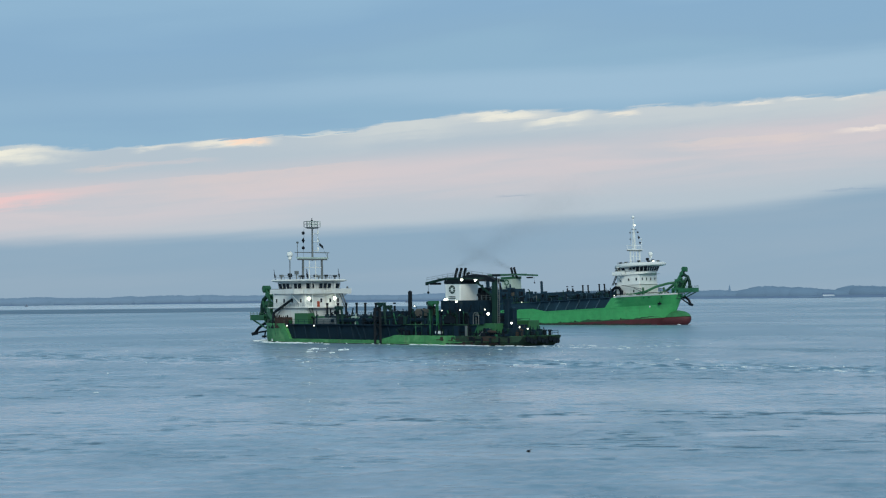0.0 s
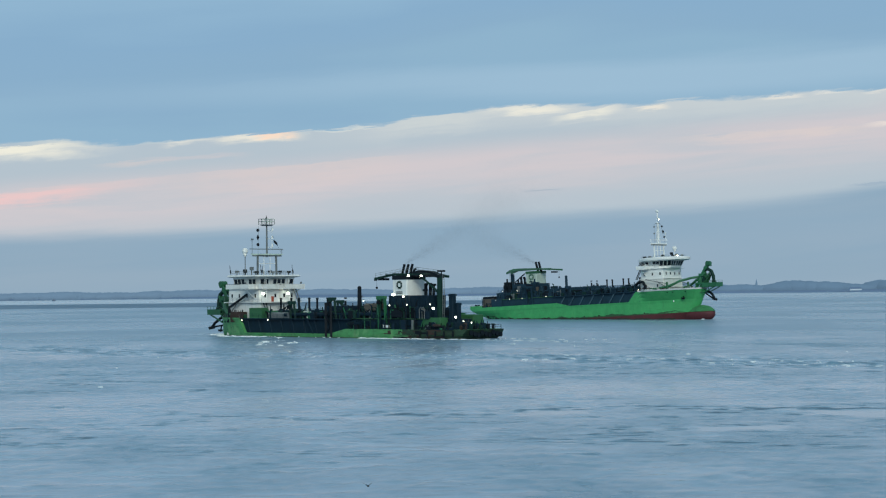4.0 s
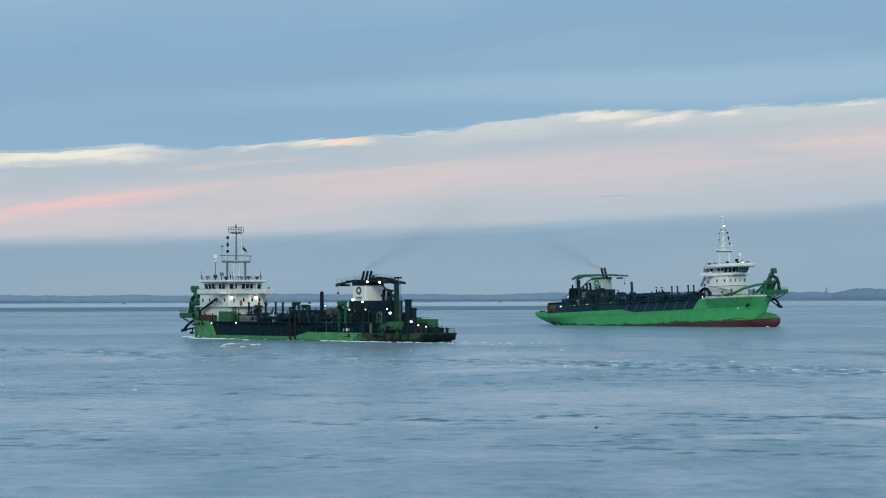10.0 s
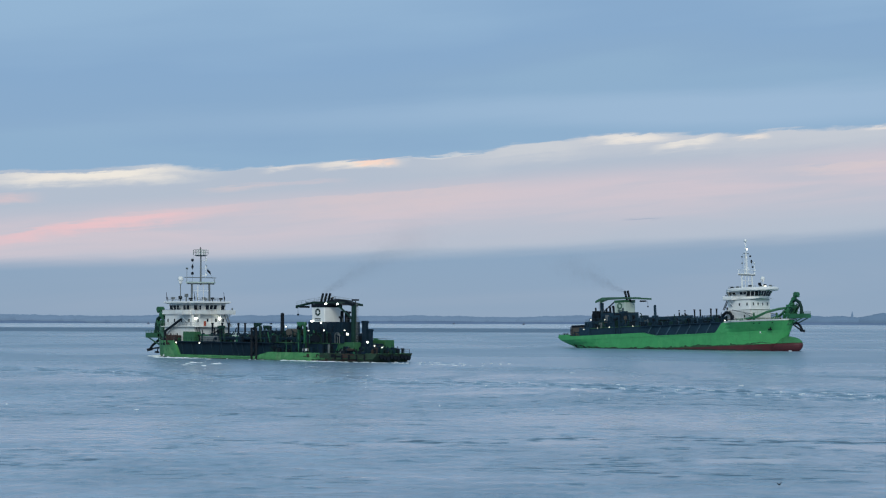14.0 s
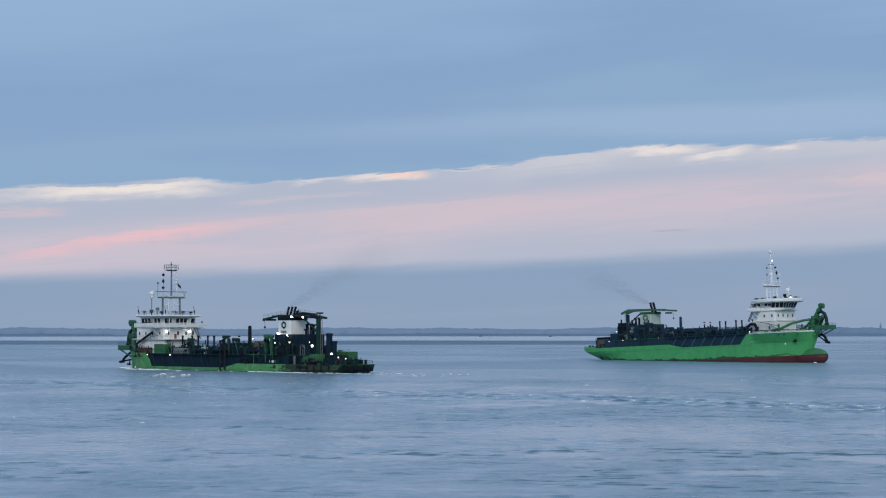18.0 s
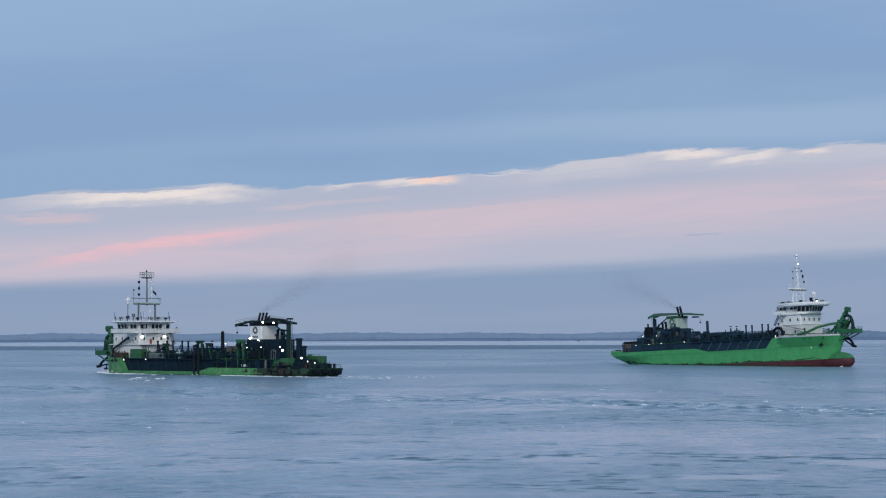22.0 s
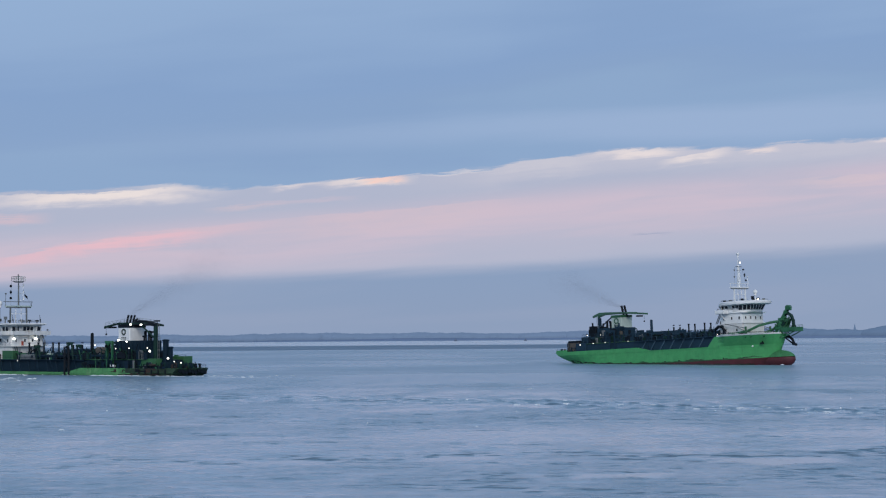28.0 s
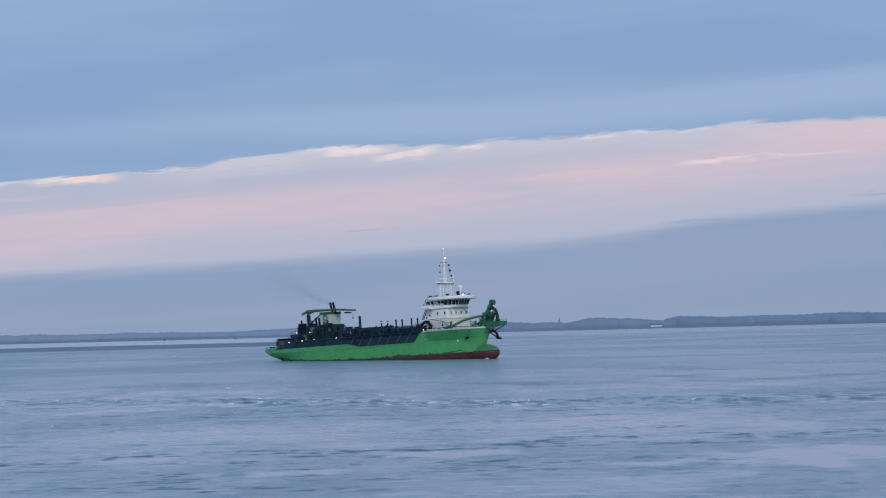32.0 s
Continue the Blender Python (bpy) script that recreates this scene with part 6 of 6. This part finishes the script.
def wake(label, loaded):
    """Foam along the waterline and in the wake, in flat uneven flecks; some imitate lamp glints."""
    rng = random.Random(9)
    s = Shape()

    def fleck(x, y, a, b, rot, up=1.0):
        n = 8
        ring = [(1 + rng.uniform(-0.35, 0.3)) for _ in range(n)]
        vs = []
        for z, k in ((-0.1, 1.0), (0.1, 0.92), (0.26, 0.5)):
            for i in range(n):
                t = 2 * math.pi * i / n
                u, v = a * ring[i] * k * math.cos(t), b * ring[i] * k * math.sin(t)
                vs.append((x + u * math.cos(rot) - v * math.sin(rot), y + u * math.sin(rot) + v * math.cos(rot), z * up))
        s.add(vs, [(j * n + i, j * n + (i + 1) % n, (j + 1) * n + (i + 1) % n, (j + 1) * n + i) for j in range(2) for i in range(n)] + [tuple(range(2 * n, 3 * n))])

    if loaded:
        for side in (1, -1):
            for i in range(16):
                x = 45 - 92 * rng.random() ** 1.15
                fleck(x, side * (half_breadth(min(x, 44), 0) + 0.1 + abs(rng.gauss(0, 0.35))), rng.uniform(0.15, 1.1) * rng.uniform(0.3, 1.0), rng.uniform(0.05, 0.14), rng.gauss(0, 0.06), rng.uniform(0.3, 0.8))
        for i in range(80):
            x = -14 - 24 * rng.random() + rng.choice((0, 0, -8))
            fleck(x, half_breadth(x, 0, -45.5) + 0.2 + abs(rng.gauss(0, 0.5)), rng.uniform(0.2, 1.3), rng.uniform(0.06, 0.2), rng.gauss(0, 0.05), rng.uniform(0.2, 0.8))
        for i in range(70):
            t = rng.random()
            fleck(44.5 - 13 * t, 1.0 + 11.5 * t ** 0.7 + rng.gauss(0, 0.5), rng.uniform(0.15, 0.9), rng.uniform(0.08, 0.3), -0.6 + rng.gauss(0, 0.4), rng.uniform(0.2, 0.8))
        # pale flecks by the side stand in for lamp sparkle on the water
        for i in range(110):
            x = rng.gauss(24, 5)
            fleck(x, 9.6 + abs(rng.gauss(0, 1.6)), 0.1 + 0.9 * rng.random() ** 2, rng.uniform(0.08, 0.28), rng.gauss(0, 0.3), rng.uniform(0.2, 0.8))
        for i in range(30):
            x = -46 - 36 * rng.random() ** 1.4
            fleck(x, 6.5 + 0.06 * (-46 - x) + rng.gauss(0, 0.9), rng.uniform(0.3, 1.6), rng.uniform(0.04, 0.10), rng.gauss(0, 0.1), 0.2)
        # two clusters out from the side imitate floodlamp glints on the water
        for start, n in ((11.5, 12), (4.0, 8)):
            for i in range(n):
                off = rng.choice((14, 24, 34, 42, 48, 60)) + rng.gauss(0, 2.5)
                side = rng.gauss(0, 1.1)
                fleck(start - 0.70 * off - 0.73 * side, 8.8 + 0.72 * off - 0.68 * side, 0.12 + 0.7 * rng.random() ** 2, rng.uniform(0.08, 0.2), rng.gauss(0.75, 0.12), rng.uniform(0.3, 0.9))
        for i in range(40):
            fleck(rng.uniform(42.5, 48), rng.gauss(0, 1.8), rng.uniform(0.3, 1.0), rng.uniform(0.2, 0.6), rng.gauss(0, 0.6))
        for i in range(26):
            t = rng.random()
            fleck(-46 - 30 * t, rng.gauss(0, 3 + 3 * t), rng.uniform(0.2, 0.8), rng.uniform(0.05, 0.15), rng.gauss(0, 0.3), 0.4)
    else:
        for i in range(16):
            fleck(46.5 + rng.uniform(-3.5, 2.2), rng.gauss(0, 1.8), rng.uniform(0.2, 0.7), rng.uniform(0.08, 0.2), rng.gauss(0, 0.4))
    ob = part("foam", s, FOAM, None)
    return tagged(ob, label, "foam", kind="stuff")


loaded_dredger = dredger("rust-streaked green and navy hopper dredger, deep-laden, floodlights burning", True)
empty_dredger = dredger("bright green hopper dredger riding high, red bottom and bulb showing", False)
loaded_smoke = smoke_plume(-24.6, (-20, -17, 14), "faint dark exhaust haze over the laden dredger", 90000)
empty_smoke = smoke_plume(-25.4, (-17, -14, 10), "faint dark exhaust haze over the empty dredger", 90000)
loaded_foam = wake("white bow wave, wake and imitated lamp glints along the laden dredger", True)
empty_foam = wake("small ripples of foam at the bulb", False)



def bird(label):
    """A small dark bird with raised wings, flying along x."""
    b = thing("bird", label, "bird", "birds over the water")
    part("body", Shape().ball((0, 0, 0), 0.13, 0.045, 0.045, n=10).ball((0.13, 0, 0.02), 0.04, n=8), FEATHER, b, smooth=True)
    part("beak", Shape().rod((0.16, 0, 0.02), (0.20, 0, 0.015), 0.012, 0.003, n=6), BLACK, b)
    part("tail", Shape().prism([(-0.1, 0.02), (-0.24, 0.06), (-0.2, 0.0), (-0.24, -0.06), (-0.1, -0.02)], -0.006, 0.006), FEATHER, b)
    for d in (1, -1):
        w = Shape()
        w.add([(0.05, d * 0.03, 0.02), (-0.07, d * 0.03, 0.02), (-0.06, d * 0.13, 0.09), (0.07, d * 0.12, 0.09), (-0.12, d * 0.27, 0.15),
               (0.05, d * 0.03, 0.035), (-0.07, d * 0.03, 0.03), (-0.06, d * 0.13, 0.10), (0.07, d * 0.12, 0.105), (-0.12, d * 0.27, 0.155)],
              [(0, 1, 2, 3), (3, 2, 4), (5, 8, 7, 6), (8, 9, 7), (0, 3, 8, 5), (3, 4, 9, 8), (4, 2, 7, 9), (2, 1, 6, 7), (1, 0, 5, 6)])
        part("wing", w, FEATHER, b)
    return b


passing_bird = bird("small dark bird flying low over the water")
circling_bird = bird("small dark bird circling low over the water")


def motions():
    laden = [
        (0.0, -11.20, 427.98, 135.14),
        (6.0, -35.20, 449.60, 137.47),
        (12.0, -59.21, 471.23, 139.81),
        (18.0, -83.23, 492.87, 142.14),
        (24.0, -107.25, 514.51, 144.47),
        (32.0, -139.29, 543.38, 147.58),
    ]
    idle = [
        (0.0, 42.98, 646.19, -36.85),
        (6.0, 45.16, 644.27, -37.73),
        (12.0, 47.34, 642.35, -38.61),
        (18.0, 49.53, 640.43, -39.49),
        (24.0, 51.71, 638.50, -40.37),
        (32.0, 54.64, 635.93, -41.54),
    ]
    passing = [
        (0.0, 5.4, 119.2, 153), (0.2, 3.2, 120.6, 150), (0.4, 1.1, 123.0, 151), (1.4, -10.9, 128.0, 163), (2.6, -26.4, 131.6, 162), (3.6, -40.9, 137.6, 158), (32.0, -332.0, 257.7, 158),
    ]
    circling = [
        (0.0, 9.0, 75.8, 88), (1.0, 9.7, 94.5, 92), (1.6, 8.2, 107.0, 140), (1.8, 7.0, 107.3, 178), (2.0, 5.4, 107.3, 180), (2.2, 4.1, 107.3, 182), (2.4, 2.5, 107.0, 198),
        (3.0, -0.6, 105.4, 234), (3.6, -2.5, 100.1, 262), (4.1, -2.5, 95.5, 300), (4.6, -0.8, 92.9, 375), (5.1, 2.1, 98.8, 420), (5.5, 4.3, 103.3, 424), (5.9, 6.6, 108.1, 423),
        (6.4, 9.1, 112.5, 418), (7.0, 11.3, 115.0, 424), (7.5, 12.8, 118.4, 434), (8.0, 14.0, 123.7, 442), (8.5, 14.6, 131.4, 446), (9.0, 15.1, 140.3, 440),
        (9.5, 14.2, 143.2, 490), (10.0, 11.6, 141.0, 560), (10.5, 9.9, 136.4, 620), (10.8, 10.7, 135.9, 690), (11.3, 12.9, 139.5, 740), (11.6, 14.3, 139.3, 690), (12.0, 15.5, 135.9, 662),
        (12.3, 17.2, 131.6, 652), (13.0, 20.2, 124.0, 650), (14.0, 23.4, 114.5, 650), (32.0, 82.0, -58.0, 650),
    ]
    for ob, rows in ((passing_bird, passing), (circling_bird, circling)):
        walk(ob, [(t, pose(x, y, 1.2, 0, 0, a)) for t, x, y, a in rows])
    walk(loaded_dredger, [(t, pose(x, y, 0, 0, 0, a)) for t, x, y, a in laden])
    walk(loaded_smoke, [(t, pose(x, y, 0, 0, 0, a)) for t, x, y, a in laden])
    walk(loaded_foam, [(t, pose(x, y, 0, 0, 0, a)) for t, x, y, a in laden])
    walk(empty_dredger, [(t, pose(x, y, 3.95, 0, -2.7, a)) for t, x, y, a in idle])
    walk(empty_smoke, [(t, pose(x, y, 3.95, 0, -2.7, a)) for t, x, y, a in idle])
    walk(empty_foam, [(t, pose(x, y, 0, 0, 0, a)) for t, x, y, a in idle])


motions()
